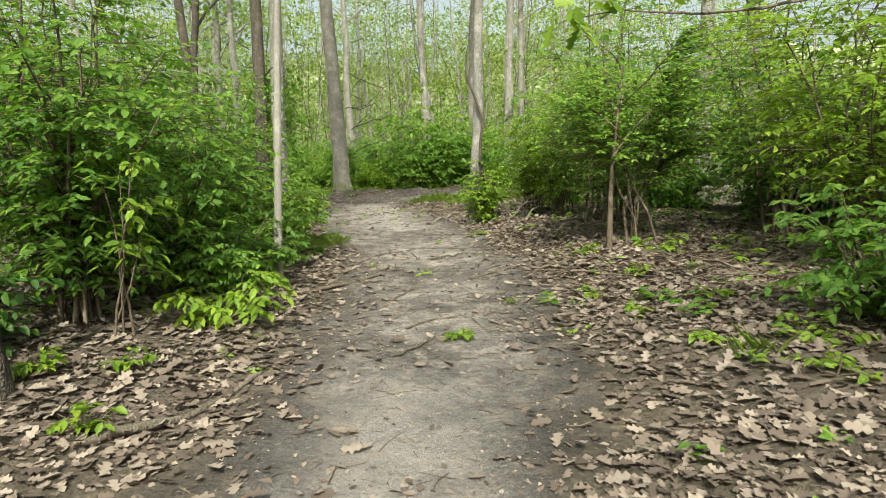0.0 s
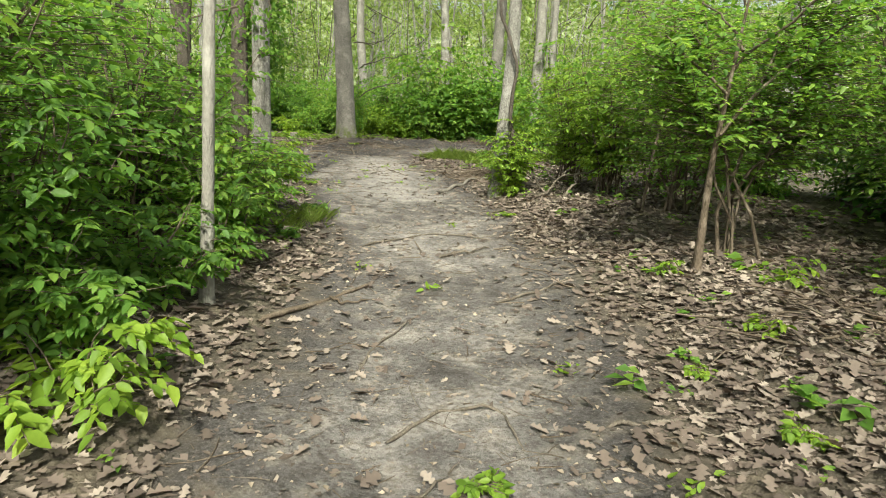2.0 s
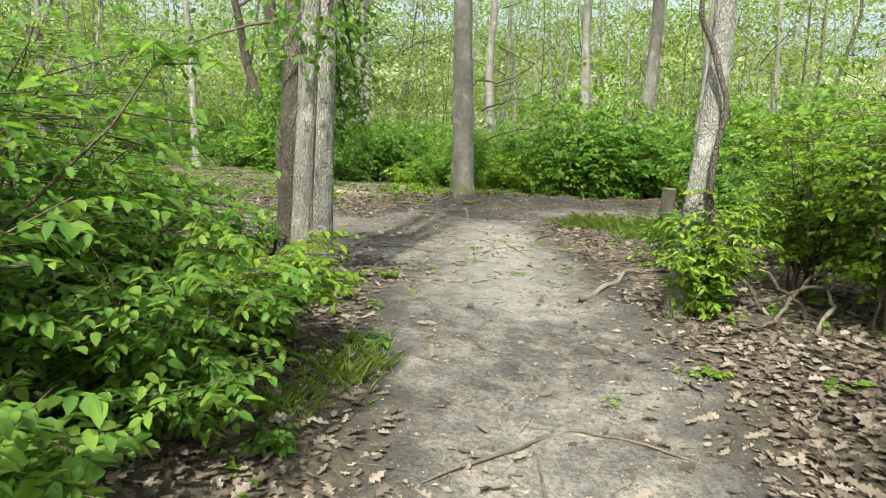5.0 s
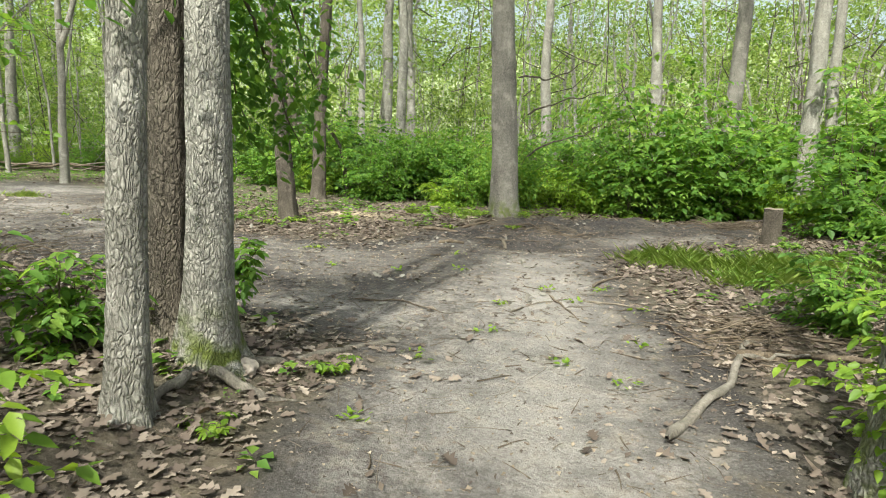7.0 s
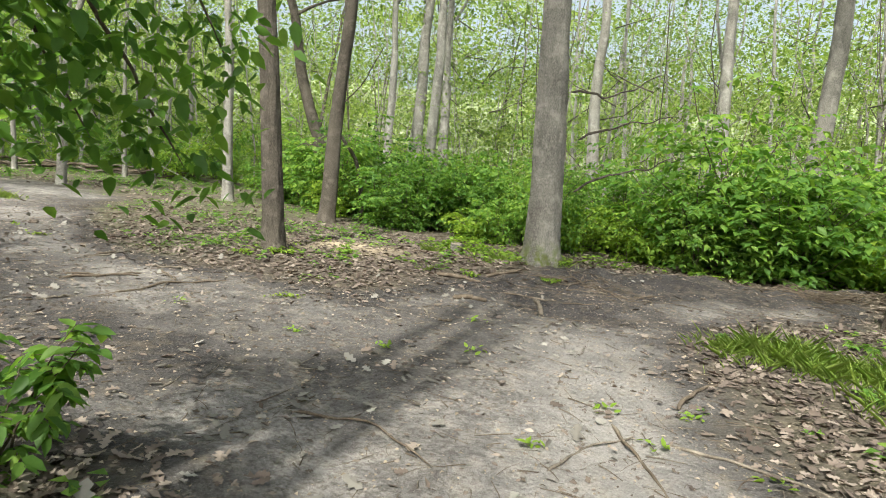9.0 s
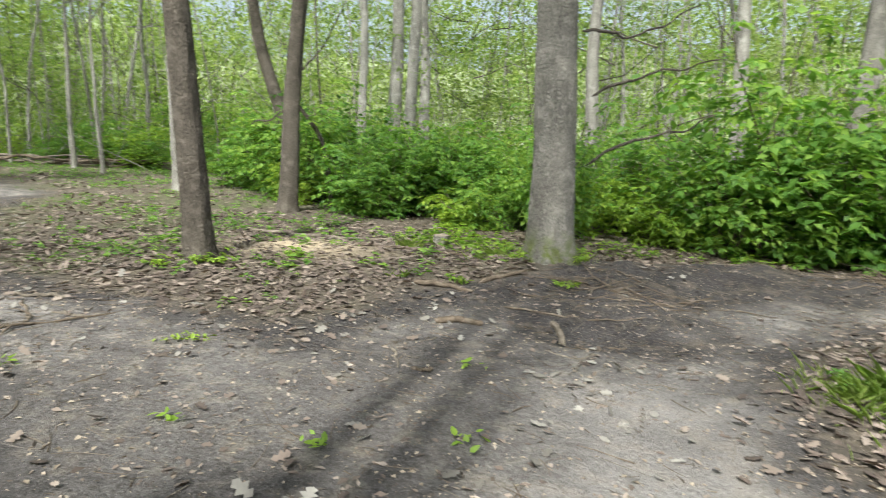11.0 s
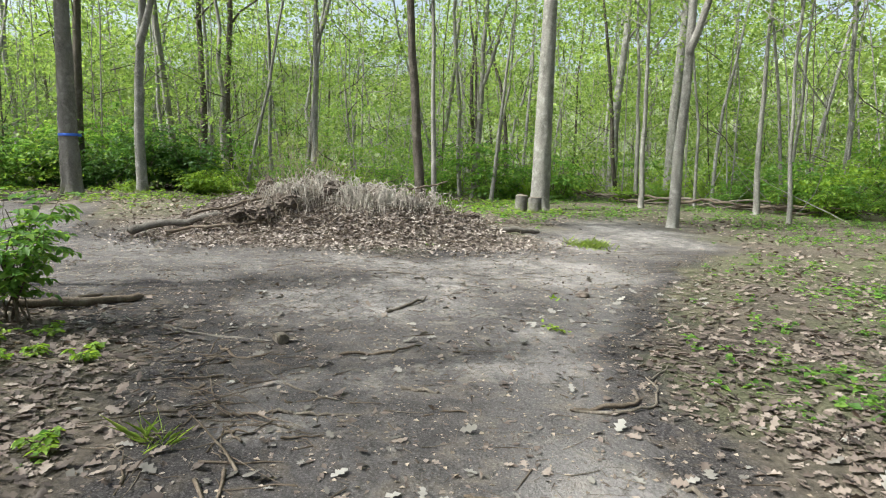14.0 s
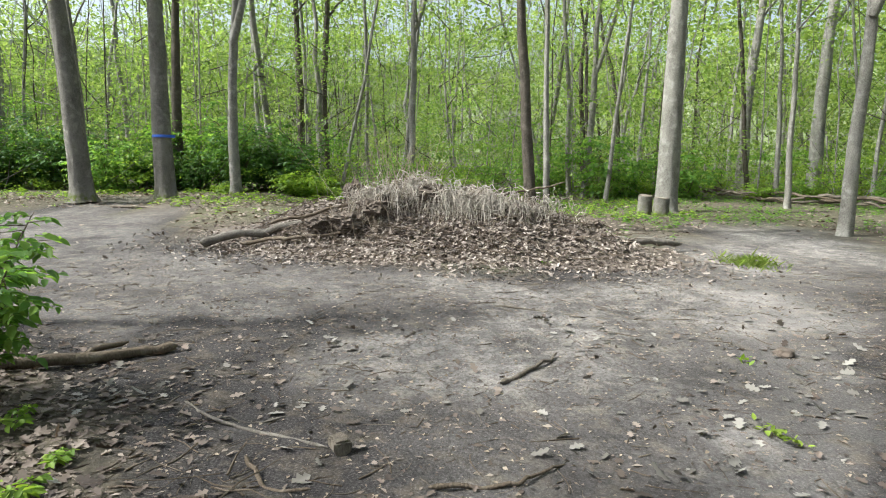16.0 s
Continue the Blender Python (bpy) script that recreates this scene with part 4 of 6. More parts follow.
# regions: corners of a strip (x0, y0)-(x1, y1), depth towards the woods, count, kinds
for (x0, y0, x1, y1, dx, dy, count, kinds) in (
        (-9.0, 26.2, -4.6, 24.6, 0.3, 4.5, 20, (0, 1, 3, 4)), (-4.4, 24.0, 3.5, 24.9, 0, 5.0, 34, (0, 1, 3, 4, 3)), (3.5, 24.5, 9, 26, 0, 5, 12, (1, 2, 4)),
        (-16.5, 31, -9.5, 27.2, 1.5, 5, 18, (1, 2, 3, 4)), (2.6, 15.5, 3.2, 24, 5, 0, 16, (0, 1, 3)), (-34.5, -4, -32.5, 13, -4, 0, 34, (2, 2, 2, 4)), (-32.5, 12.5, -31.5, 23, -5, 0, 20, (1, 3, 4, 3)),
        (-33, 23, -30, 40, -6, 1, 24, (0, 1, 3, 3)), (-29, 34, -18, 36, 1, 6, 20, (1, 3, 4)), (-9, -2, -6.5, 10, -4, 0, 11, (1, 2, 4)), (6, -4, 7, 12, 5, 0, 8, (1, 2, 4)), (4.0, 6.5, 4.8, 14.5, 2.5, 0, 9, (1, 2, 4)),
        (-20, 3, -9, 10.5, -1, -5, 4, (0, 1, 4)), (-3, -9, 4, -9, 0, -4, 3, (2, 4))):
    for j in range(count):
        a = (j + g.random()) / count
        d = g.random() ** 1.3
        k = kinds[int(g.random() * len(kinds))] if d > 0.15 else (0 if g.random() < 0.6 else 5)
        plant(k, x0 + (x1 - x0) * a + dx * d, y0 + (y1 - y0) * a + dy * d, 0.6 + 0.85 * g.random() ** 1.4)
plant(3, -23.8, 35.0, 1.5)
plant(3, -26.0, 35.6, 1.4)
plant(4, -11.0, 27.8, 1.3)
plant(1, -11.9, 28.7, 1.5)
plant(3, -10.6, 27.0, 1.1)

# ---- the woods beyond ----
def ring(g, n, near, deep, power=0.85):
    """Places in the woods: most where the path looks to, some all round."""
    ang = np.where(g.random(n) < 0.86, radians(50) + radians(172) * g.random(n), g.random(n) * 2 * np.pi)
    dist = near + deep * g.random(n) ** power
    x, y = -9 + np.cos(ang) * dist * 1.05, 14 + np.sin(ang) * dist
    ok = ~((x > -33) & (x < 12) & (y > -6) & (y < 33)) & (dirt_at(x, y) < -1)
    return x[ok], y[ok]


def far_woods():
    g = np.random.default_rng(3)
    x, y = ring(g, 900, 24, 62)
    n = len(x)
    z = height(x, y)
    tall = 12 + 8 * g.random(n)
    q = np.linspace(0, 1, 9)
    lean = g.normal(0, 0.085, (n, 2))
    wig = np.cumsum(g.normal(0, 0.2, (n, 9, 2)), 1) * np.sqrt(q)[None, :, None]
    P = np.stack([x[:, None] + lean[:, :1] * tall[:, None] * q + wig[:, :, 0], y[:, None] + lean[:, 1:] * tall[:, None] * q + wig[:, :, 1], z[:, None] - 0.1 + tall[:, None] * q], -1)
    R = (0.03 + 0.15 * g.random(n) ** 2.8)[:, None] * (1.05 - 0.8 * q)
    for k, (mat, word) in enumerate(((BARK_PALE, "pale"), (BARK_GREY, "grey"), (BARK_DARK, "dark"))):
        pick = np.arange(n) % 5 % 3 == k
        V, F = tubes(P[pick], R[pick], 6)
        tagged(new("far_woods", raw_mesh("far_woods", V, [F], mat, True)), "many slim " + word + " trunks of the far woods", "woods", kind="stuff")
    # thin side branches and saplings
    m = 5200
    x, y = ring(g, m, 22, 45)
    m = len(x)
    z0 = height(x, y) + np.where(g.random(m) < 0.35, 0.0, 1.5 + 7 * g.random(m))
    a, ln = g.random(m) * 6.28, 1.2 + 2.6 * g.random(m)
    q = np.linspace(0, 1, 5)
    rise = 0.3 + 1.2 * g.random(m)
    P = np.stack([x[:, None] + np.cos(a)[:, None] * ln[:, None] * q, y[:, None] + np.sin(a)[:, None] * ln[:, None] * q, z0[:, None] + (rise * ln)[:, None] * q ** 1.3], -1) + g.normal(0, 0.06, (m, 5, 3))
    R = (0.012 + 0.02 * g.random(m))[:, None] * (1.1 - q)
    for k, mat in enumerate((BARK_GREY, BARK_DARK)):
        V, F = tubes(P[k::2], R[k::2], 3)
        tagged(new("far_woods", raw_mesh("far_woods", V, [F], mat, True)), "thin bare limbs and saplings of the far woods", "woods", kind="stuff")
    # spring leaves in flat sprays: low scrub, saplings, and the crowns
    for mat, count, near, deep, lo, hi, group_of, reach, per, spread, size, label in (
            (LEAF_BRIGHT, 170, 23, 40, 0.3, 2.2, 5, 0.9, 80, 0.6, 0.15, "bright green scrub under the far woods"),
            (LEAF_BUSH, 110, 23, 40, 0.3, 2.4, 5, 1.0, 80, 0.7, 0.16, "green scrub under the far woods"),
            (LEAF_BUSH, 120, 24, 45, 1.0, 6.0, 7, 1.3, 60, 0.7, 0.13, "fresh green leaves of far saplings"),
            (LEAF_CANOPY, 520, 24, 40, 1.0, 12.0, 8, 1.9, 60, 0.9, 0.17, "thin yellow-green spring leaves of the far woods"),
            (LEAF_CANOPY, 480, 44, 34, 0.8, 15.0, 7, 2.8, 58, 1.6, 0.40, "yellow-green haze of leaves deep in the woods")):
        tx, ty = ring(g, count, near, deep, 1.0)
        m = len(tx)
        mid = np.stack([tx, ty, height(tx, ty) + lo + (hi - lo) * g.random(m)], -1)
        tips = np.repeat(mid, group_of, 0) + g.normal(0, 1, (m * group_of, 3)) * np.array([reach, reach, reach * 0.7])
        tips[:, 2] = np.maximum(tips[:, 2], height(tips[:, 0], tips[:, 1]) + 0.2)
        V, F = foliage(tips, per, spread, size, g, layer=0.16)
        tagged(new("far_foliage", raw_mesh("far_foliage", V, F, mat)), label, "foliage", kind="stuff")


far_woods()


def wooded_distance():
    """The solid green of the woods a hundred metres off, with an uneven top."""
    n, rows = 240, 7
    a = np.linspace(0, 2 * np.pi, n, endpoint=False)
    top = 11 + 9 * fbm(np.cos(a) * 9, np.sin(a) * 9, 0, 140, 4)
    t = np.linspace(0, 1, rows)
    r = 100 + 6 * (fbm(np.cos(a)[None] * 14, np.sin(a)[None] * 14, t[:, None] * 5, 141, 3) - 0.5)
    V = np.stack([-12 + np.cos(a)[None] * r, 14 + np.sin(a)[None] * r, -1 + (top[None] + 1) * t[:, None]], -1)
    i = np.arange(n * rows).reshape(rows, n)
    quads = np.stack([i[:-1], np.roll(i[:-1], -1, 1), np.roll(i[1:], -1, 1), i[1:]], -1).reshape(-1, 4)
    tagged(new("backdrop", raw_mesh("backdrop", V.reshape(-1, 3), [quads], DISTANT_GREEN)), "soft yellow-green mass of distant woodland", "backdrop", kind="structure")


DISTANT_GREEN = plain_material("distant_green", (0.12, 0.16, 0.07), (0.44, 0.50, 0.28), 1.0, 0.9)
wooded_distance()

# ---- stumps ----
def stump(x, y, r, h, label, seed, tilt=0.0, bark=None):
    top = thing("stump", x, y, gz(x, y) - 0.03, label, "stump", "cut stumps")
    sides, rings = 28, 10
    z = np.linspace(0, h, rings)
    P = np.stack([tilt * z, 0 * z, z], -1)
    R = r * (1 + 0.28 * np.exp(-z / (0.25 * h)))
    V, F = tubes(P[None], R[None], sides)
    C = np.repeat(P, sides, 0)
    ang = np.tile(np.arange(sides) * 2 * np.pi / sides, rings)
    k = 1 + (fbm(np.cos(ang) * 3 + seed, np.sin(ang) * 3, np.repeat(z, sides) * 2, seed, 3) - 0.5) * 0.3 + 0.06 * np.sin(ang * 5 + seed) * np.exp(-np.repeat(z, sides) / 0.2)
    V = C + (V - C) * k[:, None]
    part("bark", raw_mesh("bark", V, [F], bark or BARK_WARM, True), top)
    rim = V[-sides:].copy()
    rim[:, 2] += 0.012 * np.sin(ang[:sides] * 3 + seed)
    inner = C[-1] + (rim - C[-1]) * 0.9 + np.array([0, 0, 0.012])
    cv = np.concatenate([rim, inner, C[-1:] + np.array([[0, 0, 0.016]])])
    i = np.arange(sides)
    j = (i + 1) % sides
    part("cut_face", raw_mesh("cut_face", cv, [np.stack([i, j, j + sides, i + sides], -1), np.stack([i + sides, j + sides, np.full(sides, 2 * sides)], -1)], CUT_WOOD), top, "pale sawn cut face")
    return top


stump(1.52, 21.2, 0.15, 0.64, "upright sawn stump beside grass and bushes", 1, 0.0, BARK_DARK)
stump(-5.25, 22.6, 0.13, 0.2, "small low sawn stump among dry leaves", 2)
stump(-25.4, 24.35, 0.22, 0.55, "weathered sawn stump beside a pale tree", 3)
stump(-25.8, 24.0, 0.2, 0.6, "weathered sawn stump leaning against another", 4, 0.1)

# ---- sticks, logs, stones ----
def on_ground(pts, lift):
    return [(x, y, gz(x, y) + lift * (1 if len(p) == 0 else p[0])) for x, y, *p in pts]


def stick(pts, r0, r1, label="thin dry stick lying on bare earth", mat=None, seed=0, wob=0.05, name="stick", category="stick", group="fallen sticks", side=None):
    pts = on_ground(pts, r0 * 0.7)
    o = np.array(pts[0])
    V, F = curve_tube(pts, r0, r1, 7, wob, seed, 22)
    ob = new(name, raw_mesh(name, V - o, [F], mat or DEADWOOD, True))
    ob.location = o
    if side:
        V, F = curve_tube(on_ground(side, r0 * 0.8), r0 * 0.6, r1 * 0.6, 5, wob, seed + 1, 12)
        part("twig", raw_mesh("twig", V - o, [F], mat or DEADWOOD, True), ob)
    return tagged(ob, label, category, group)


stick([(-1.35, 5.8), (-1.0, 6.4), (-0.72, 7.0)], 0.022, 0.012, seed=1, mat=TWIG, side=[(-1.0, 6.4), (-0.85, 6.3), (-0.7, 6.5)])
stick([(-0.35, 4.35), (-0.1, 4.75), (0.2, 4.8), (0.28, 4.35)], 0.012, 0.006, seed=2, mat=DEADWOOD)
stick([(-0.6, 5.0), (-0.55, 5.6), (-0.35, 6.1)], 0.01, 0.005, seed=3)
stick([(0.7, 4.6), (1.0, 4.65), (1.3, 4.75)], 0.013, 0.007, seed=4, side=[(1.0, 4.65), (1.2, 4.5), (1.35, 4.55)])
stick([(0.3, 6.6), (0.7, 6.9), (1.0, 7.3)], 0.012, 0.006, seed=5)
stick([(-0.4, 3.6), (0.0, 4.2)], 0.009, 0.005, seed=6)
stick([(-1.7, 2.1), (-1.35, 2.6), (-1.2, 3.3)], 0.028, 0.015, seed=7, label="weathered root-like stick at the path's edge")
stick([(2.3, 2.1), (2.7, 2.6), (3.3, 3.0)], 0.03, 0.02, seed=8, label="pale fallen branch among dry leaves")
stick([(1.7, 4.9), (2.3, 5.1), (3.0, 5.0)], 0.025, 0.012, seed=9, label="pale fallen branch among dry leaves")
stick([(-1.0, 8.3), (-0.3, 9.2), (0.45, 8.9)], 0.012, 0.006, seed=10)
stick([(-0.2, 8.0), (0.35, 8.6)], 0.016, 0.008, seed=11)
stick([(-0.34, 12.1), (0.0, 12.9), (0.22, 13.85), (0.28, 14.15, 2.5)], 0.036, 0.024, "thick grey crooked branch at the path's edge", ROOT_BARK, 12, 0.08, "branch", "branch", side=[(0.2, 13.7), (0.45, 13.8), (0.75, 13.8)])
stick([(0.2, 13.75), (0.55, 13.85), (1.1, 13.7)], 0.035, 0.02, "thick grey crooked branch at the path's edge", TWIG, 13, 0.08, "branch", "branch")
stick([(-1.5, 15.55), (-1.25, 15.0), (-0.98, 14.4)], 0.014, 0.007, mat=TWIG, seed=14)
stick([(-1.2, 15.4), (-0.5, 15.2), (0.1, 14.9)], 0.013, 0.006, seed=15)
stick([(-1.75, 14.6), (-1.6, 15.1), (-1.35, 15.4)], 0.011, 0.006, seed=16)
stick([(-3.4, 14.6), (-2.9, 14.7), (-2.3, 14.3)], 0.012, 0.005, mat=TWIG, seed=17)
stick([(-1.1, 16.1), (-0.95, 16.8), (-0.75, 17.1)], 0.018, 0.012, mat=TWIG, seed=18)
stick([(-3.5, 19.7), (-2.6, 19.6), (-2.1, 19.9)], 0.012, 0.006, mat=TWIG, seed=19)
stick([(-6.85, 15.9), (-6.8, 16.5), (-6.8, 17.1), (-6.55, 17.6), (-6.4, 18.1)], 0.017, 0.007, "long dark crooked stick across the earth", TWIG, 20, 0.08, side=[(-6.7, 16.8), (-6.95, 17.3), (-7.4, 17.4)])
stick([(-7.85, 16.45), (-7.6, 16.9), (-7.4, 17.15)], 0.018, 0.01, mat=TWIG, seed=21)
stick([(-7.95, 16.55), (-7.7, 16.9), (-7.45, 17.25)], 0.016, 0.009, seed=22, mat=TWIG)
stick([(-8.9, 17.6), (-8.9, 18.1), (-9.25, 18.5)], 0.02, 0.009, seed=23, mat=TWIG)
stick([(-7.3, 17.9), (-7.8, 17.7)], 0.022, 0.014, seed=24)
stick([(-12.3, 13.1), (-12.75, 13.75), (-13.1, 14.2)], 0.05, 0.042, "short dead log with peeling dark bark", TWIG, 25, 0.05, "log", "log", "logs", side=[(-12.6, 13.5), (-12.9, 13.55), (-13.2, 13.75)])
stick([(-11.4, 11.9), (-11.95, 12.55), (-12.32, 13.08)], 0.06, 0.05, "grey weathered dead log on leaves", BARK_SMOOTH, 26, 0.05, "log", "log", "logs")
stick([(-11.9, 14.6), (-11.5, 14.9), (-11.05, 15.65)], 0.010, 0.014, "pale stick beside a cut wood block", ROOT_BARK, seed=27, side=[(-11.6, 14.85), (-11.5, 15.1), (-11.45, 15.35)])
stick([(-10.94, 15.2), (-10.6, 15.35), (-10.47, 15.6)], 0.015, 0.008, seed=28, mat=TWIG)
stick([(-10.5, 16.2), (-10.5, 16.7), (-10.75, 17.0)], 0.016, 0.008, seed=29, mat=TWIG)
stick([(-10.2, 15.6), (-9.7, 15.8), (-9.4, 16.1)], 0.012, 0.007, seed=30)
stick([(-12.0, 16.9), (-12.6, 17.5)], 0.024, 0.012, seed=31)
stick([(-14.5, 17.4), (-14.0, 18.2), (-13.8, 19.4)], 0.013, 0.007, seed=32)
stick([(-9.3, 15.6), (-9.1, 16.2)], 0.014, 0.008, seed=33)
stick([(-6.2, 21.6), (-5.4, 21.9), (-4.6, 22.0)], 0.03, 0.018, seed=34, mat=TWIG, label="dark fallen branch among sawdust and leaves")
stick([(-8.4, 22.2), (-7.2, 22.0), (-6.0, 22.6)], 0.03, 0.02, seed=35, label="pale fallen branch among dry leaves")
stick([(-4.6, 20.0), (-4.2, 20.1), (-3.9, 20.0)], 0.035, 0.02, seed=36, mat=TWIG)
stick([(-28.5, 7.8), (-27.4, 9.5), (-26.0, 10.5)], 0.05, 0.03, seed=37, mat=DEADWOOD, label="fallen branch on sparse green ground")
stick([(-8.89, 17.62), (-8.76, 17.89), (-8.8, 18.17), (-9.04, 18.4), (-9.34, 18.48)], 0.014, 0.008, "long curved bark-stripped stick on earth", seed=70, side=[(-9.3, 18.48), (-9.45, 18.7), (-9.6, 18.92)])
stick([(-9.57, 16.55), (-9.4, 16.82)], 0.016, 0.013, seed=71)
stick([(-9.04, 16.59), (-9.11, 16.76), (-9.07, 16.93), (-8.93, 16.9)], 0.009, 0.005, seed=72, mat=TWIG)
stick([(-9.25, 15.29), (-9.27, 15.71)], 0.012, 0.007, seed=73, mat=TWIG)
stick([(-9.46, 15.71), (-9.46, 16.01)], 0.009, 0.006, seed=74, mat=TWIG)
stick([(-3.92, 18.9), (-3.7, 18.98), (-3.48, 18.97)], 0.035, 0.028, "short dark rotten log on bare earth", TWIG, 75, 0.03, "log", "log", "logs")
stick([(-3.95, 20.42), (-3.75, 20.6), (-3.52, 20.82)], 0.03, 0.02, "dark fallen branch beside a thick tree", TWIG, 76)
stick([(-3.62, 17.64), (-3.46, 17.65)], 0.016, 0.013, seed=77, mat=TWIG)
stick([(-2.71, 18.74), (-2.76, 18.8, 7), (-2.84, 18.82, 11)], 0.026, 0.03, "short pale broken stub standing in turned earth", DEADWOOD, 78, 0.02, "broken_stub", "stub")
stick([(-2.89, 18.57), (-2.55, 18.42), (-2.33, 18.93)], 0.01, 0.006, seed=79, side=[(-2.55, 18.45), (-2.5, 18.2), (-2.55, 17.95)])
stick([(-3.91, 17.95), (-3.8, 17.75), (-3.69, 17.55)], 0.009, 0.006, seed=80)
stick([(-7.02, 15.54), (-6.94, 15.87)], 0.014, 0.011, seed=81)
stick([(-7.5, 17.6), (-6.94, 17.24)], 0.014, 0.008, seed=82, mat=TWIG)
stick([(-6.97, 17.46), (-6.62, 17.52)], 0.018, 0.012, seed=83)
stick([(-0.48, 8.77), (-0.4, 8.2), (-0.26, 7.96)], 0.008, 0.005, seed=84, mat=TWIG)
stick([(0.37, 8.56), (0.64, 8.53), (0.83, 8.36)], 0.009, 0.005, seed=85)
poles = np.random.default_rng(41)
for i in range(18):
    a, b = poles.random(), poles.random()
    x0, y0 = -33.5 + 9 * a + poles.normal(0, 0.6), 30.5 + 5.0 * a + poles.normal(0, 0.5)
    dx, dy = 2.6 + 1.5 * b, 1.5 + poles.normal(0, 1.0)
    stick([(x0 - dx / 2, y0 - dy / 2, 1 + 8 * poles.random()), (x0, y0, 1 + 6 * b), (x0 + dx / 2, y0 + dy / 2, 1 + 9 * poles.random())], 0.05 + 0.03 * b, 0.03, "dead fallen pole lying in a brush heap", (TWIG, DEADWOOD)[i % 2], 400 + i, 0.25, "branch", "branch", "dead poles")


for i, pts in enumerate(([(1.2, 11.2), (1.5, 11.6, 12), (2.0, 12.0, 28)], [(1.5, 10.9), (1.75, 11.4, 14), (1.9, 11.9, 30)], [(1.1, 11.8), (1.7, 11.7, 18), (2.3, 11.6, 24)], [(1.25, 11.6), (1.1, 11.75, 25), (0.95, 11.9, 48)], [(1.6, 11.4), (1.35, 11.7, 20), (1.0, 12.2, 30)])):
    stick(pts, 0.022, 0.01, "dead pale branch leaning in a bush", (DEADWOOD, DEADWOOD, DEADWOOD, DARK_B, DARK_B)[i], 60 + i, 0.1, "branch", "branch", "dead branches")

SOIL = plain_material("loose_soil", (0.05, 0.038, 0.03), (0.13, 0.10, 0.08), 0.95, 9)


def rock(x, y, r, label, seed, mat, squash=0.6, name="stone", category="stone"):
    bm = bmesh.new()
    bmesh.ops.create_icosphere(bm, subdivisions=3, radius=r)
    for v in bm.verts:
        n = noise.noise(v.co * (1.6 / r) + Vector((seed, 0, 0)))
        v.co *= 1 + 0.35 * n
        v.co.z *= squash
    me = bpy.data.meshes.new(name)
    bm.to_mesh(me)
    bm.free()
    me.materials.append(mat)
    ob = new(name, me)
    ob.location = (x, y, gz(x, y) + r * squash * 0.45)
    return tagged(ob, label, category)


rock(-2.88, 11.98, 0.07, "pale angular stone among tree roots", 1.3, STONE, 0.8)
rock(-12.6, 19.6, 0.09, "grey half-buried clod on bare earth", 2.1, SOIL, name="clod", category="clod")
rock(-7.6, 23.0, 0.07, "pale stone beside dry leaves", 3.3, STONE)


def wood_block():
    bm = bmesh.new()
    bmesh.ops.create_cube(bm, size=1)
    bmesh.ops.scale(bm, vec=(0.14, 0.10, 0.09), verts=bm.verts)
    bmesh.ops.bevel(bm, geom=bm.edges[:], offset=0.012, segments=2, affect='EDGES')
    bmesh.ops.subdivide_edges(bm, edges=bm.edges[:], cuts=1)
    for v in bm.verts:
        v.co += Vector((noise.noise(v.co * 14), noise.noise(v.co * 14 + Vector((5, 0, 0))), noise.noise(v.co * 14 + Vector((9, 0, 0))))) * 0.015
    me = bpy.data.meshes.new("wood_block")
    bm.to_mesh(me)
    bm.free()
    me.materials.append(DEADWOOD)
    ob = new("wood_block", me)
    ob.matrix_world = pose(-11.0, 15.72, gz(-11.0, 15.72) + 0.045, 4, 6, 25)
    tagged(ob, "small weathered cut block of wood on earth", "wood block")


wood_block()

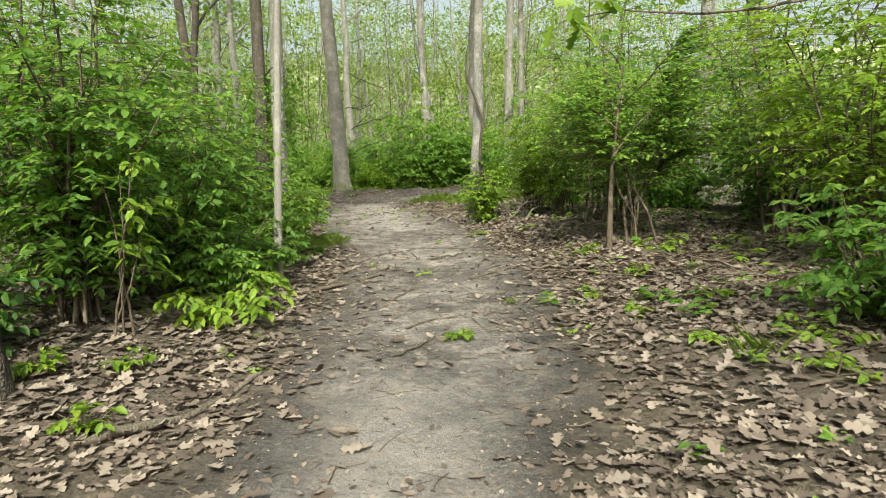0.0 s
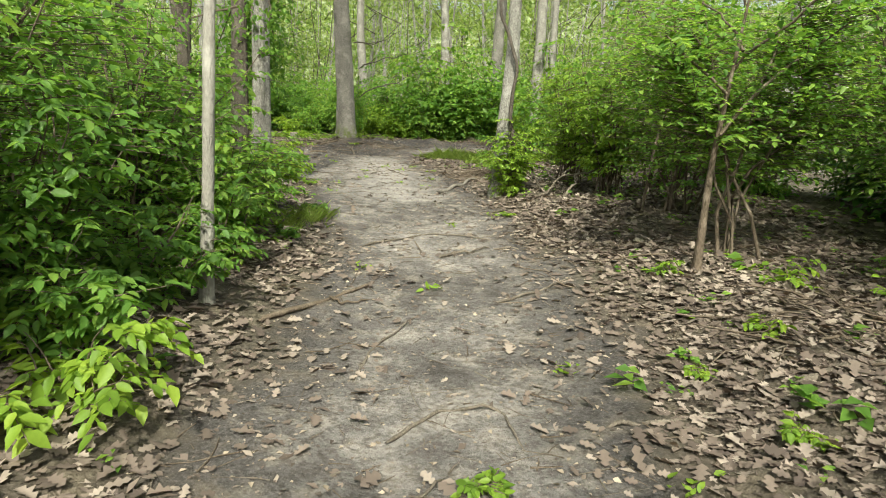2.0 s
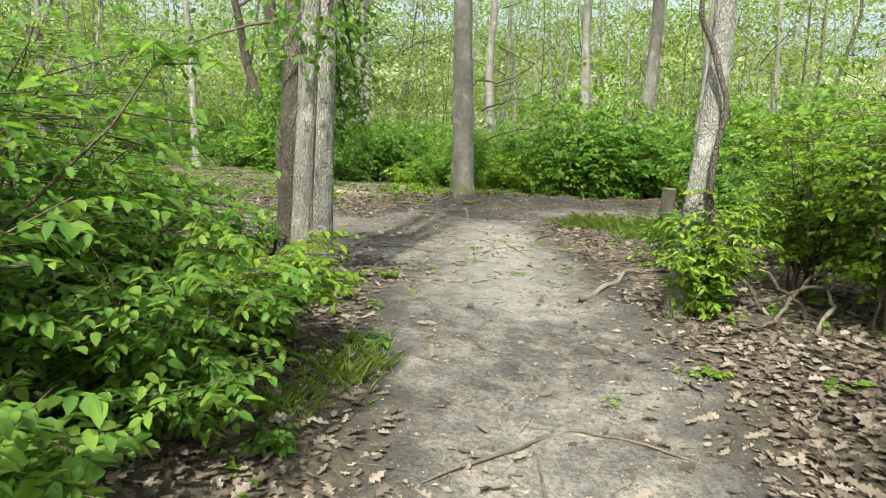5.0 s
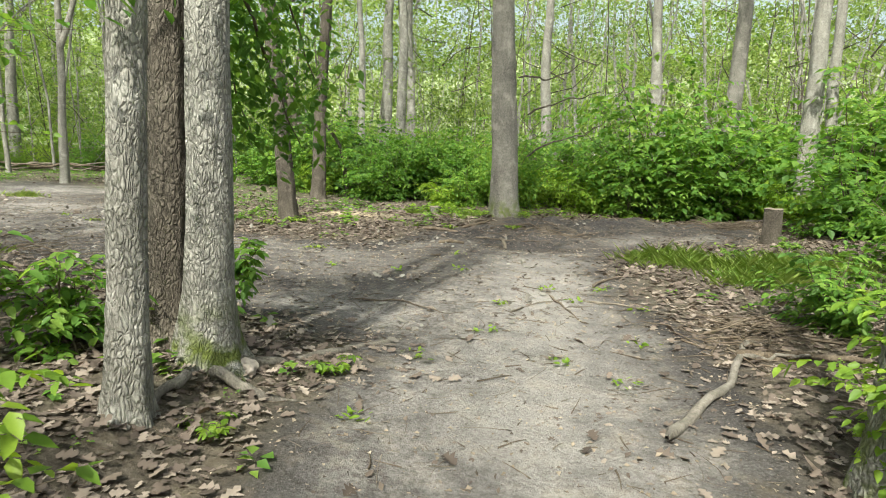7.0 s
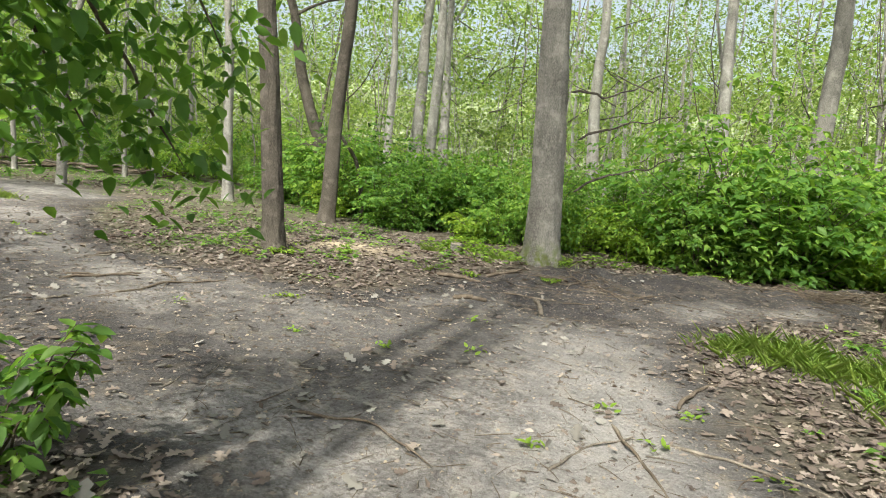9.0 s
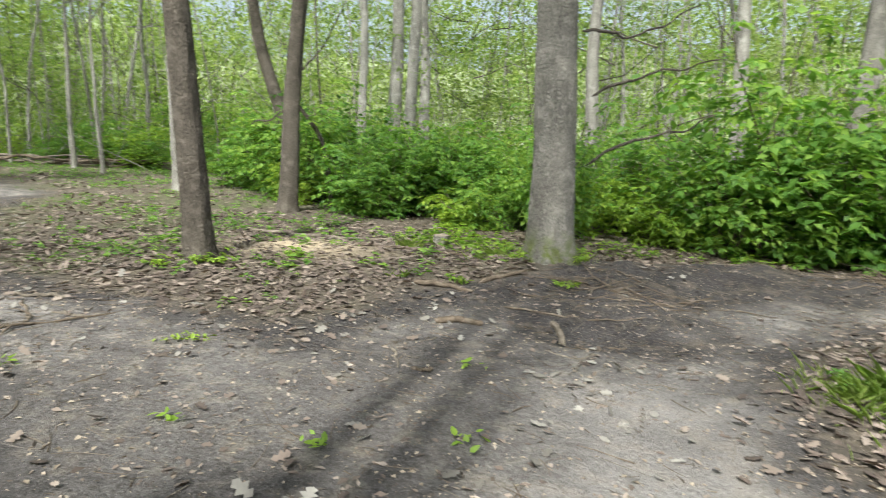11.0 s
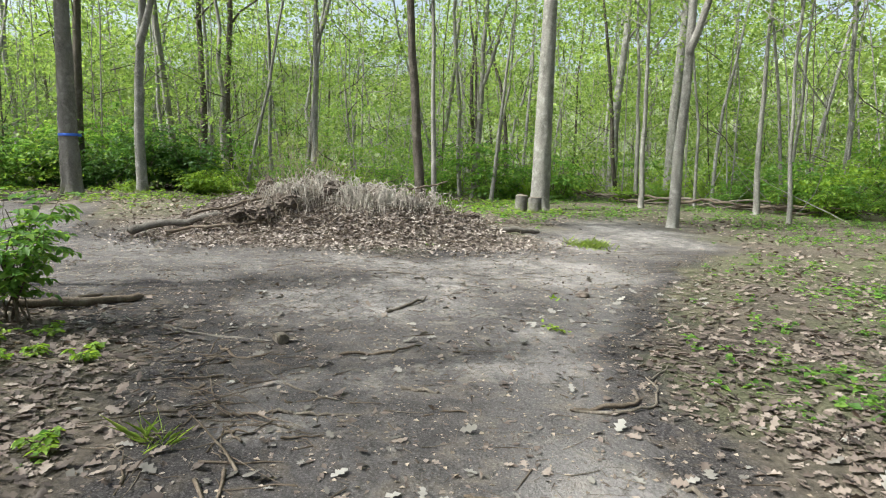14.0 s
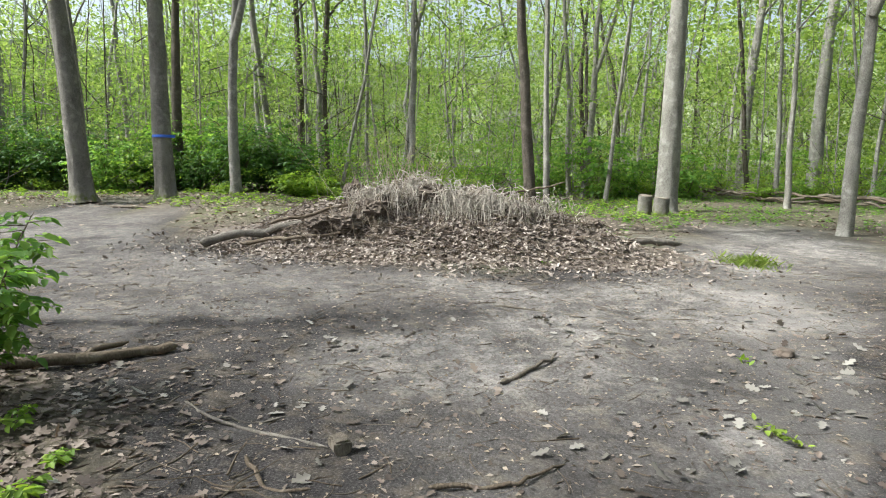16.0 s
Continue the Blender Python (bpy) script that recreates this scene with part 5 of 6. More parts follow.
# ---- the brush pile ----
def brush_pile():
    cx, cy = -19.4, 17.0
    g = np.random.default_rng(8)
    top = thing("brush_pile", cx, cy, 0.0, "heap of earth, dry leaves, straw and dead twigs", "brush pile")
    ax, ay = np.array((0.33, 1.0)) / np.hypot(0.33, 1.0)

    def heap(x, y):
        u, v = (x - cx) * ax + (y - cy) * ay, (x - cx) * ay - (y - cy) * ax
        core = 0.68 * np.exp(-(u / 2.9) ** 2 - (v / 1.3) ** 2) + 0.42 * np.exp(-((u + 0.6) / 0.7) ** 2 - (v / 0.8) ** 2) + 0.38 * np.exp(-((u - 0.75) / 0.65) ** 2 - ((v - 0.1) / 0.7) ** 2)
        core += 0.36 * np.exp(-((u - 2.4) / 1.1) ** 2 - ((v - 0.3) / 0.8) ** 2) + 0.34 * np.exp(-((u + 2.3) / 1.1) ** 2 - (v / 0.9) ** 2)
        return core * (0.75 + 0.5 * fbm(x * 1.6, y * 1.6, 0, 71, 3)) + (fbm(x * 6, y * 6, 0, 72, 2) - 0.5) * 0.1 * smooth(0.05, 0.3, core)

    xs, ys = np.arange(cx - 4, cx + 4.3, 0.09), np.arange(cy - 6, cy + 6, 0.09)
    HX, HY = np.meshgrid(xs, ys)
    HZ = height(HX, HY) + heap(HX, HY) - 0.05
    i = np.arange(HX.size).reshape(HX.shape)
    q = np.stack([i[:-1, :-1], i[:-1, 1:], i[1:, 1:], i[1:, :-1]], -1).reshape(-1, 4)
    keep = (heap(HX, HY) > 0.03)[:-1, :-1].ravel()
    part("earth_mound", raw_mesh("earth_mound", np.stack([HX - cx, HY - cy, HZ], -1).reshape(-1, 3), [q[keep]], SOIL, True), top, "dark loose earth")
    # leaves that lie on the heap
    n = 11000
    u, v = np.where(g.random(n) < 0.6, g.normal(1.1, 1.6, n), g.normal(-1.6, 1.5, n)), g.normal(0.95, 0.75, n)
    x, y = cx + u * ax + v * ay, cy + u * ay - v * ax
    C = np.stack([x - cx, y - cy, height(x, y) + np.maximum(heap(x, y) - 0.05, 0) + 0.02 + 0.03 * g.random(n)], -1)
    A = g.normal(0, 1, (n, 3)) * np.array([1, 1, 0.35])
    V, F = leaves(C, A, np.array([0, 0, 1.0]) + g.normal(0, 0.5, (n, 3)), 0.045 + 0.065 * g.random(n), "oak", 0.25, g.normal(0.05, 0.2, n))
    ob = part("dry_leaves", raw_mesh("dry_leaves", V, F, PILE_LITTER), top, "crisp brown oak leaves")
    tagged(ob, kind="stuff")
    # mops of straw that hang over the front
    for u0, v0, count, tall, wide in ((-0.75, 0.55, 520, 0.75, 0.26), (0.55, 0.5, 380, 0.6, 0.22), (1.15, 0.55, 560, 0.62, 0.28), (-0.1, 0.3, 220, 0.6, 0.3), (2.0, 0.4, 160, 0.4, 0.3)):
        bx, by = cx + u0 * ax + v0 * ay, cy + u0 * ay - v0 * ax
        q = np.linspace(0, 1, 7)
        az = g.normal(0.0, 1.15, count) + math.atan2(-ax, ay)
        ln = tall * (0.35 + 0.9 * g.random(count))
        out = 0.12 + 0.55 * g.random(count) ** 1.5
        along = g.normal(0, wide, count)
        px, py = bx - cx + along * ax + g.normal(0, 0.1, count), by - cy + along * ay + g.normal(0, 0.06, count)
        z0 = height(bx, by) + heap(np.array([bx]), np.array([by]))[0] + 0.12 + g.normal(0, 0.11, count)
        P = np.stack([px[:, None] + np.cos(az)[:, None] * ln[:, None] * out[:, None] * q ** 0.6, py[:, None] + np.sin(az)[:, None] * ln[:, None] * out[:, None] * q ** 0.6,
                      z0[:, None] + ln[:, None] * (0.55 * q - 1.55 * q ** 1.7)], -1)
        P += g.normal(0, 0.022, P.shape)
        P[:, :, 2] = np.maximum(P[:, :, 2], height(cx + P[:, :, 0], cy + P[:, :, 1]) + 0.02)
        V, F = tubes(P, (0.0045 + 0.005 * g.random(count))[:, None] * (1.15 - q)[None], 3)
        tagged(part("straw_clump", raw_mesh("straw_clump", V, [F], PALE_STRAW), top, "matted pale dead straw"), kind="stuff")
    # the torn root plate: dark clods on the crest with roots hanging below
    for k, (x, y, r, squash) in enumerate(((-18.95, 15.0, 0.2, 0.6), (-18.85, 15.5, 0.27, 0.6), (-18.9, 16.0, 0.26, 0.7), (-19.0, 17.0, 0.25, 0.7), (-19.2, 18.9, 0.22, 0.6), (-19.5, 19.5, 0.26, 0.6), (-18.9, 20.0, 0.2, 0.5), (-19.7, 15.6, 0.2, 0.9))):
        bm = bmesh.new()
        bmesh.ops.create_icosphere(bm, subdivisions=4, radius=r)
        for v in bm.verts:
            v.co *= 1 + 0.5 * noise.noise(v.co * (1.8 / r) + Vector((k, 3, 0))) + 0.3 * noise.noise(v.co * (6 / r) + Vector((k, 0, 0)))
            v.co.z *= squash
            v.co += Vector((x - cx, y - cy, float(height(x, y) + heap(np.array([x]), np.array([y]))[0]) + 0.12))
        me = bpy.data.meshes.new("root_clod")
        bm.to_mesh(me)
        bm.free()
        me.materials.append(SOIL)
        part("root_clod", me, top, "dark clod of torn-up earth")
    count = 420
    q = np.linspace(0, 1, 5)
    py = np.where(g.random(count) < 0.55, g.normal(-1.5, 0.5, count), g.normal(2.2, 0.7, count))
    px = 0.65 + g.normal(0, 0.14, count) - 0.1 * np.abs(py)
    zz = height(cx + px, cy + py) + heap(cx + px, cy + py) + 0.22 * g.random(count)
    d = g.normal(0, 0.35, (count, 2))
    ln = 0.15 + 0.3 * g.random(count)
    P = np.stack([px[:, None] + (0.3 + d[:, :1]) * ln[:, None] * q, py[:, None] + d[:, 1:] * ln[:, None] * q, zz[:, None] + ln[:, None] * (0.3 * q - 1.0 * q * q)], -1) + g.normal(0, 0.012, (count, 5, 3))
    V, F = tubes(P, (0.003 + 0.006 * g.random(count))[:, None] * (1.15 - q)[None], 4)
    tagged(part("root_fringe", raw_mesh("root_fringe", V, [F], TWIG), top, "fine dark hanging roots"), kind="stuff")
    # upright dead stalks and dark twigs
    count = 110
    q = np.linspace(0, 1, 5)
    px, py = g.normal(-0.1, 0.45, count), g.normal(-0.7, 0.6, count)
    ln = 0.6 + 1.0 * g.random(count)
    d = g.normal(0, 0.4, (count, 2))
    zz = height(cx + px, cy + py) + heap(cx + px, cy + py) - 0.1
    P = np.stack([px[:, None] + d[:, :1] * ln[:, None] * q, py[:, None] + d[:, 1:] * ln[:, None] * q, zz[:, None] + ln[:, None] * q * 0.95], -1) + g.normal(0, 0.015, (count, 5, 3))
    V, F = tubes(P, np.broadcast_to((0.006 * (1.15 - q))[None], (count, 5)), 3)
    tagged(part("stalk_tuft", raw_mesh("stalk_tuft", V, [F], STRAW), top, "thin upright pale stalks"), kind="stuff")
    count = 420
    u, v = g.normal(0.2, 1.9, count), g.normal(0.2, 0.8, count)
    px, py = u * ax + v * ay, u * ay - v * ax
    ln = 0.25 + 0.7 * g.random(count)
    a = g.random(count) * 6.28
    zz = height(cx + px, cy + py) + np.maximum(heap(cx + px, cy + py), 0) + 0.0
    P = np.stack([px[:, None] + np.cos(a)[:, None] * ln[:, None] * q, py[:, None] + np.sin(a)[:, None] * ln[:, None] * q, zz[:, None] + (g.normal(0.05, 0.2, count) * ln)[:, None] * q], -1) + g.normal(0, 0.02, (count, 5, 3))
    V, F = tubes(P, np.broadcast_to((0.009 * (1.15 - q))[None], (count, 5)), 4)
    tagged(part("twig_tangle", raw_mesh("twig_tangle", V, [F], TWIG), top, "tangled dark dead twigs"), kind="stuff")
    for pts, r0, r1 in (([(-19.2, 12.9, 0.12), (-19.3, 13.4, 0.2), (-19.4, 14.2, 0.34), (-19.5, 15.3, 0.56)], 0.085, 0.06), ([(-18.9, 14.1, 0.5), (-19.1, 14.9, 0.66), (-19.3, 15.7, 0.86), (-19.3, 16.3, 1.0)], 0.03, 0.02), ([(-19.0, 13.6, 0.1), (-18.8, 14.8, 0.25), (-18.7, 15.6, 0.4)], 0.04, 0.02), ([(-19.5, 14.9, 0.5), (-18.9, 15.4, 0.35), (-18.4, 15.7, 0.1)], 0.03, 0.012),
                        ([(-20.0, 18.0, 0.7), (-20.2, 18.8, 1.0), (-20.0, 19.8, 1.2)], 0.03, 0.015), ([(-18.6, 19.8, 0.2), (-18.5, 20.8, 0.2), (-18.7, 21.6, 0.1)], 0.08, 0.05)):
        local_part("dead_limb", pts, r0, r1, top, TWIG if r0 < 0.045 else ROOT_BARK, wob=0.12, seed=int(r0 * 1000))


PILE_LITTER = leaf_material("pile_litter", (0.07, 0.054, 0.046), (0.235, 0.192, 0.168), (0.47, 0.41, 0.365), 0.1, 0.8, (1.05, 0.95, 0.8))
PALE_STRAW = leaf_material("pale_straw", (0.17, 0.145, 0.12), (0.36, 0.315, 0.27), (0.55, 0.50, 0.44), 0.1, 0.8, (1.05, 0.95, 0.8))
brush_pile()

# ---- what lies on the ground ----
def scatter(n, x0, x1, y0, y1, g):
    return x0 + (x1 - x0) * g.random(n), y0 + (y1 - y0) * g.random(n)


def leaf_litter():
    g = np.random.default_rng(12)
    # candidates, region, shape, size, density on bare earth
    for count, x0, x1, y0, y1, kind, size, floor in ((90000, -4.2, 4.6, -1.5, 15.5, "oak", 0.088, 0.012), (90000, -14, 4.6, 9.5, 24.5, "oak", 0.088, 0.02), (90000, -32, 10, -8, 34, "plain", 0.13, 0.006)):
        x, y = scatter(count, x0, x1, y0, y1, g)
        d = dirt_at(x, y)
        if kind == "plain":
            out = (x < -14) | (x > 4.6) | (y > 24.5) | ((x < -4.2) & (y < 9.5)) | (y < -1.5)
        else:
            out = (y < 15.5) & (x > -4.2) if x0 > -10 else (y > 15.5) | (x < -4.2)
        x, y, d = x[out], y[out], d[out]
        patch = smooth(0.32, 0.55, fbm(x * 0.8, y * 0.8, 0, 88, 3))
        w = smooth(0.2, -0.4, d) * (0.5 + 0.5 * patch) * (0.3 + 0.7 * smooth(-7.0, -2.5, d)) + floor + 0.14 * smooth(0.9, 0.0, d) * patch * (d > 0)
        w = np.where((x < -9.8) & (y > 19.8), w * 0.5, w) * (1 - 0.75 * np.exp(-((x - 0.9) ** 2 / 0.9 + (y - 13.9) ** 2 / 1.8))) * (1 - 0.8 * np.exp(-((x + 6.75) ** 2 / 1.2 + (y - 21.2) ** 2 / 0.6)))
        w = w + 0.5 * np.exp(-((x + 10.8) ** 2 / 2.5 + (y - 13.8) ** 2 / 0.6)) + 0.5 * np.exp(-((x + 6.8) ** 2 / 2.0 + (y - 14.2) ** 2 / 0.3))
        near = g.random(len(x)) < w
        x, y = x[near], y[near]
        n = len(x)
        C = np.stack([x, y, height(x, y) + 0.004 + 0.02 * g.random(n)], -1)
        A = g.normal(0, 1, (n, 3)) * np.array([1, 1, 0.13])
        V, F = leaves(C, A, np.array([0, 0, 1.0]) + g.normal(0, 0.24, (n, 3)), size * (0.45 + 0.8 * g.random(n)), kind, g.normal(0.12, 0.25, n), g.normal(0.03, 0.2, n), 1.2)
        tagged(new("leaf_litter", raw_mesh("leaf_litter", V, F, LITTER)), "brown fallen oak leaves covering the forest floor", "leaf litter", kind="stuff")
    # pale upturned leaves on the bare earth
    x, y = scatter(4200, -14, -1.5, 13, 22, g)
    keep = (dirt_at(x, y) > -0.5) & (g.random(len(x)) < 0.05 + 0.5 * smooth(0.5, 0.68, fbm(x * 0.9, y * 0.9, 0, 87, 3)))
    x, y = x[keep], y[keep]
    n = len(x)
    V, F = leaves(np.stack([x, y, height(x, y) + 0.012], -1), g.normal(0, 1, (n, 3)) * np.array([1, 1, 0.13]), np.array([0, 0, 1.0]) + g.normal(0, 0.3, (n, 3)), 0.05 + 0.07 * g.random(n), "oak", 0.15, g.normal(0, 0.25, n), 1.2)
    tagged(new("pale_leaves", raw_mesh("pale_leaves", V, F, SILVER_LITTER)), "pale grey upturned leaves lying on dark earth", "leaf litter", kind="stuff")
    # torn bits of leaf trodden into the earth
    x, y = scatter(150000, -19, 3.0, -1.5, 24, g)
    d = dirt_at(x, y)
    keep = (d > -0.5) & (g.random(len(x)) < 0.12 + 0.5 * smooth(0.4, 0.65, fbm(x * 1.1, y * 1.1, 0, 89, 3)))
    x, y = x[keep], y[keep]
    n = len(x)
    V, F = leaves(np.stack([x, y, height(x, y) + 0.004], -1), g.normal(0, 1, (n, 3)) * np.array([1, 1, 0.12]), np.array([0, 0, 1.0]) + g.normal(0, 0.25, (n, 3)), 0.014 + 0.065 * g.random(n) ** 2.2, "plain", 0.2, 0.1, 0.8)
    tagged(new("leaf_crumbs", raw_mesh("leaf_crumbs", V, F, LITTER)), "torn brown bits of leaf trodden into the earth", "leaf litter", kind="stuff")


leaf_litter()


def twig_litter():
    g = np.random.default_rng(13)
    x, y = scatter(20000, -18, 3.5, -1, 24, g)
    d = dirt_at(x, y)
    keep = (d > -0.8) & (g.random(20000) < 0.35 + 0.65 * fbm(x * 0.6, y * 0.6, 0, 95, 2))
    x, y = x[keep], y[keep]
    n = len(x)
    q = np.linspace(0, 1, 4)
    a, ln = g.random(n) * 6.28, 0.05 + 0.28 * g.random(n) ** 2.2
    bend = g.normal(0, 0.2, n)
    px = x[:, None] + np.cos(a)[:, None] * ln[:, None] * q - np.sin(a)[:, None] * (bend * ln)[:, None] * q * q
    py = y[:, None] + np.sin(a)[:, None] * ln[:, None] * q + np.cos(a)[:, None] * (bend * ln)[:, None] * q * q
    r = 0.0022 + 0.0045 * g.random(n) ** 2
    P = np.stack([px, py, height(px, py) + r[:, None] * 0.8], -1)
    for mat, pick, word in ((DEADWOOD, np.arange(n) % 3 == 0, "pale"), (TWIG, np.arange(n) % 3 > 0, "dark")):
        V, F = tubes(P[pick], r[pick][:, None] * (1.1 - 0.6 * q), 3)
        tagged(new("twig_litter", raw_mesh("twig_litter", V, [F], mat, True)), "small broken " + word + " twigs scattered on the earth", "twigs", kind="stuff")
    # dark crumbs of soil and bark
    x, y = scatter(40000, -18, 2.0, -1, 24, g)
    keep = (dirt_at(x, y) > -0.1) & (g.random(40000) < smooth(0.30, 0.55, fbm(x * 1.3, y * 1.3, 0, 96, 3)))
    x, y = x[keep], y[keep]
    k = len(x)
    V, F = leaves(np.stack([x, y, height(x, y)], -1), g.normal(0, 1, (k, 3)) * np.array([1, 1, 0.25]) + np.array([0, 0, 0.3]), np.array([0, 0, 1.0]) + g.normal(0, 0.5, (k, 3)), 0.012 + 0.04 * g.random(k) ** 2, "plain", -0.6, 0.5, 1.3)
    tagged(new("soil_crumbs", raw_mesh("soil_crumbs", V, F, SOIL)), "dark crumbs of soil and bark on the earth", "soil", kind="stuff")
    # crumbs of bark, chips and clods
    x, y = scatter(34000, -16, 2.5, -1, 24, g)
    keep = dirt_at(x, y) > -0.2
    x, y = x[keep], y[keep]
    n = len(x)
    C = np.stack([x, y, height(x, y) + 0.004], -1)
    V, F = leaves(C, g.normal(0, 1, (n, 3)) * np.array([1, 1, 0.1]), np.array([0, 0, 1.0]) + g.normal(0, 0.3, (n, 3)), 0.012 + 0.035 * g.random(n) ** 2, "plain", 0.5, 0.1)
    tagged(new("wood_chips", raw_mesh("wood_chips", V, F, STRAW)), "pale wood chips and leaf crumbs on earth", "wood chips", kind="stuff")


twig_litter()


def twig_heap(x, y, rx, ry, count, tall, label, seed):
    """A low heap of broken twigs."""
    g = np.random.default_rng(seed)
    px, py = x + g.normal(0, rx / 2, count), y + g.normal(0, ry / 2, count)
    q = np.linspace(0, 1, 5)
    a, ln = g.random(count) * 6.28, 0.15 + 0.6 * g.random(count) ** 1.5
    fx, fy = px[:, None] + np.cos(a)[:, None] * ln[:, None] * q, py[:, None] + np.sin(a)[:, None] * ln[:, None] * q
    lift = tall * g.random(count) ** 2 * np.exp(-((px - x) ** 2 / rx ** 2 + (py - y) ** 2 / ry ** 2))
    P = np.stack([fx, fy, height(fx, fy) + 0.008 + lift[:, None] + (g.normal(0, 0.12, count) * ln)[:, None] * q], -1) + g.normal(0, 0.008, (count, 5, 3))
    P[:, :, 2] = np.maximum(P[:, :, 2], height(fx, fy) + 0.004)
    r = 0.003 + 0.009 * g.random(count) ** 2
    V, F = tubes(P, r[:, None] * (1.15 - 0.8 * q), 4)
    tagged(new("twig_heap", raw_mesh("twig_heap", V, [F], TWIG, True)), label, "twigs", kind="stuff")


twig_heap(0.45, 14.3, 0.6, 0.6, 170, 0.12, "dark broken twigs heaped at the path's edge", 51)
twig_heap(0.9, 22.9, 1.0, 0.35, 200, 0.14, "dark broken sticks heaped on an earth bank", 52)
twig_heap(-2.3, 20.6, 1.0, 0.5, 70, 0.05, "dark roots and twigs on turned earth", 53)
twig_heap(2.6, 5.6, 1.2, 0.8, 110, 0.12, "dry twigs heaped under a bush", 54)
twig_heap(-9.6, 15.2, 1.4, 0.5, 90, 0.04, "dark twigs scattered on damp earth", 55)
twig_heap(2.3, 8.2, 1.3, 1.0, 120, 0.15, "dry twigs heaped under a bush", 56)


def ground_plants():
    g = np.random.default_rng(14)
    # low herbs
    for count, x0, x1, y0, y1, mat, size, label in ((9000, -34, -7.6, 18.5, 36, LEAF_BUSH, 0.065, "low green herbs covering the clearing's edge"), (2600, -34, -24, 0, 26, LEAF_BRIGHT, 0.10, "sparse low green herbs on the clearing's far side"),
                                                    (2600, -9, 5, -1, 24, LEAF_BUSH, 0.075, "scattered small green herbs in dry leaves"), (2200, -6, 8, 22.5, 27, LEAF_BRIGHT, 0.10, "low green herbs in front of the thicket")):
        x, y = scatter(count, x0, x1, y0, y1, g)
        d = dirt_at(x, y)
        w = smooth(-0.25, -0.9, d) * smooth(0.36, 0.6, fbm(x * 0.7, y * 0.7, 0, 91, 3)) + 0.10 * smooth(0.5, -0.2, d)
        keep = g.random(len(x)) < w
        x, y = x[keep], y[keep]
        n = len(x)
        per = 8
        h = size * (0.4 + 1.3 * g.random(n))
        C = np.repeat(np.stack([x, y, height(x, y)], -1), per, 0)
        a = g.random(n * per) * 6.28
        up = np.repeat(h, per) * g.random(n * per)
        C[:, 2] += up
        C[:, :2] += g.normal(0, 0.03, (n * per, 2))
        A = np.stack([np.cos(a), np.sin(a), 0.35 * g.random(n * per)], -1)
        V, F = leaves(C, A, np.array([0, 0, 1.0]) + g.normal(0, 0.3, (n * per, 3)), np.repeat(h, per) * 0.75 * (0.5 + g.random(n * per)), "plain", 0.3, 0.25, 1.1)
        tagged(new("ground_herbs", raw_mesh("ground_herbs", V, F, mat)), label, "herbs", kind="stuff")


ground_plants()


def grass(name, blobs, per_m2, tall, label, seed, mat=None):
    g = np.random.default_rng(seed)
    Cs = []
    for cx, cy, rx, ry in blobs:
        n = int(per_m2 * rx * ry * 3.1)
        u = g.normal(0, 0.5, (n, 2))
        Cs.append(np.stack([cx + u[:, 0] * rx, cy + u[:, 1] * ry], -1))
    C = np.concatenate(Cs)
    n = len(C)
    z = height(C[:, 0], C[:, 1]) - 0.01
    clump = 1.8 * fbm(C[:, 0] * 5, C[:, 1] * 5, 0, seed, 2) - 0.45
    ln = tall * (0.35 + 0.9 * g.random(n)) * np.clip(0.5 + clump, 0.2, 1.6)
    a = g.random(n) * 6.28
    lean = 0.15 + 0.5 * g.random(n)
    A = np.stack([np.cos(a) * lean, np.sin(a) * lean, np.ones(n)], -1)
    N = np.stack([-np.cos(a), -np.sin(a), lean], -1)
    S = np.concatenate([C, z[:, None]], 1)
    V, F = leaves(S, A, N, ln, "blade", 0.2, 0.35 + 0.3 * g.random(n), 1.0)
    tagged(new(name, raw_mesh(name, V, F, mat or GRASS)), label, "grass", kind="stuff")


grass("grass_patch", [(-0.2, 18.2, 0.55, 0.45), (0.45, 18.0, 0.6, 0.5), (1.1, 17.6, 0.7, 0.6), (0.7, 16.9, 0.45, 0.4), (1.7, 18.3, 0.7, 0.7), (-0.7, 18.5, 0.3, 0.3)], 900, 0.2, "tufted green grass patch beside the earth path", 31)
grass("grass_patch", [(-1.85, 9.5, 0.3, 0.4), (-1.95, 8.8, 0.2, 0.4)], 1500, 0.12, "tufted green grass at the path's edge", 32)
grass("grass_patch", [(1.75, 2.9, 0.14, 0.14), (-8.9, 15.0, 0.12, 0.12), (-17.4, 22.2, 0.6, 0.4), (-4.9, 20.2, 0.12, 0.1), (-5.6, 22.2, 0.2, 0.2), (-4.3, 21.9, 0.25, 0.2), (-3.3, 22.0, 0.3, 0.15)], 1000, 0.15, "small grass tufts on bare earth", 33)

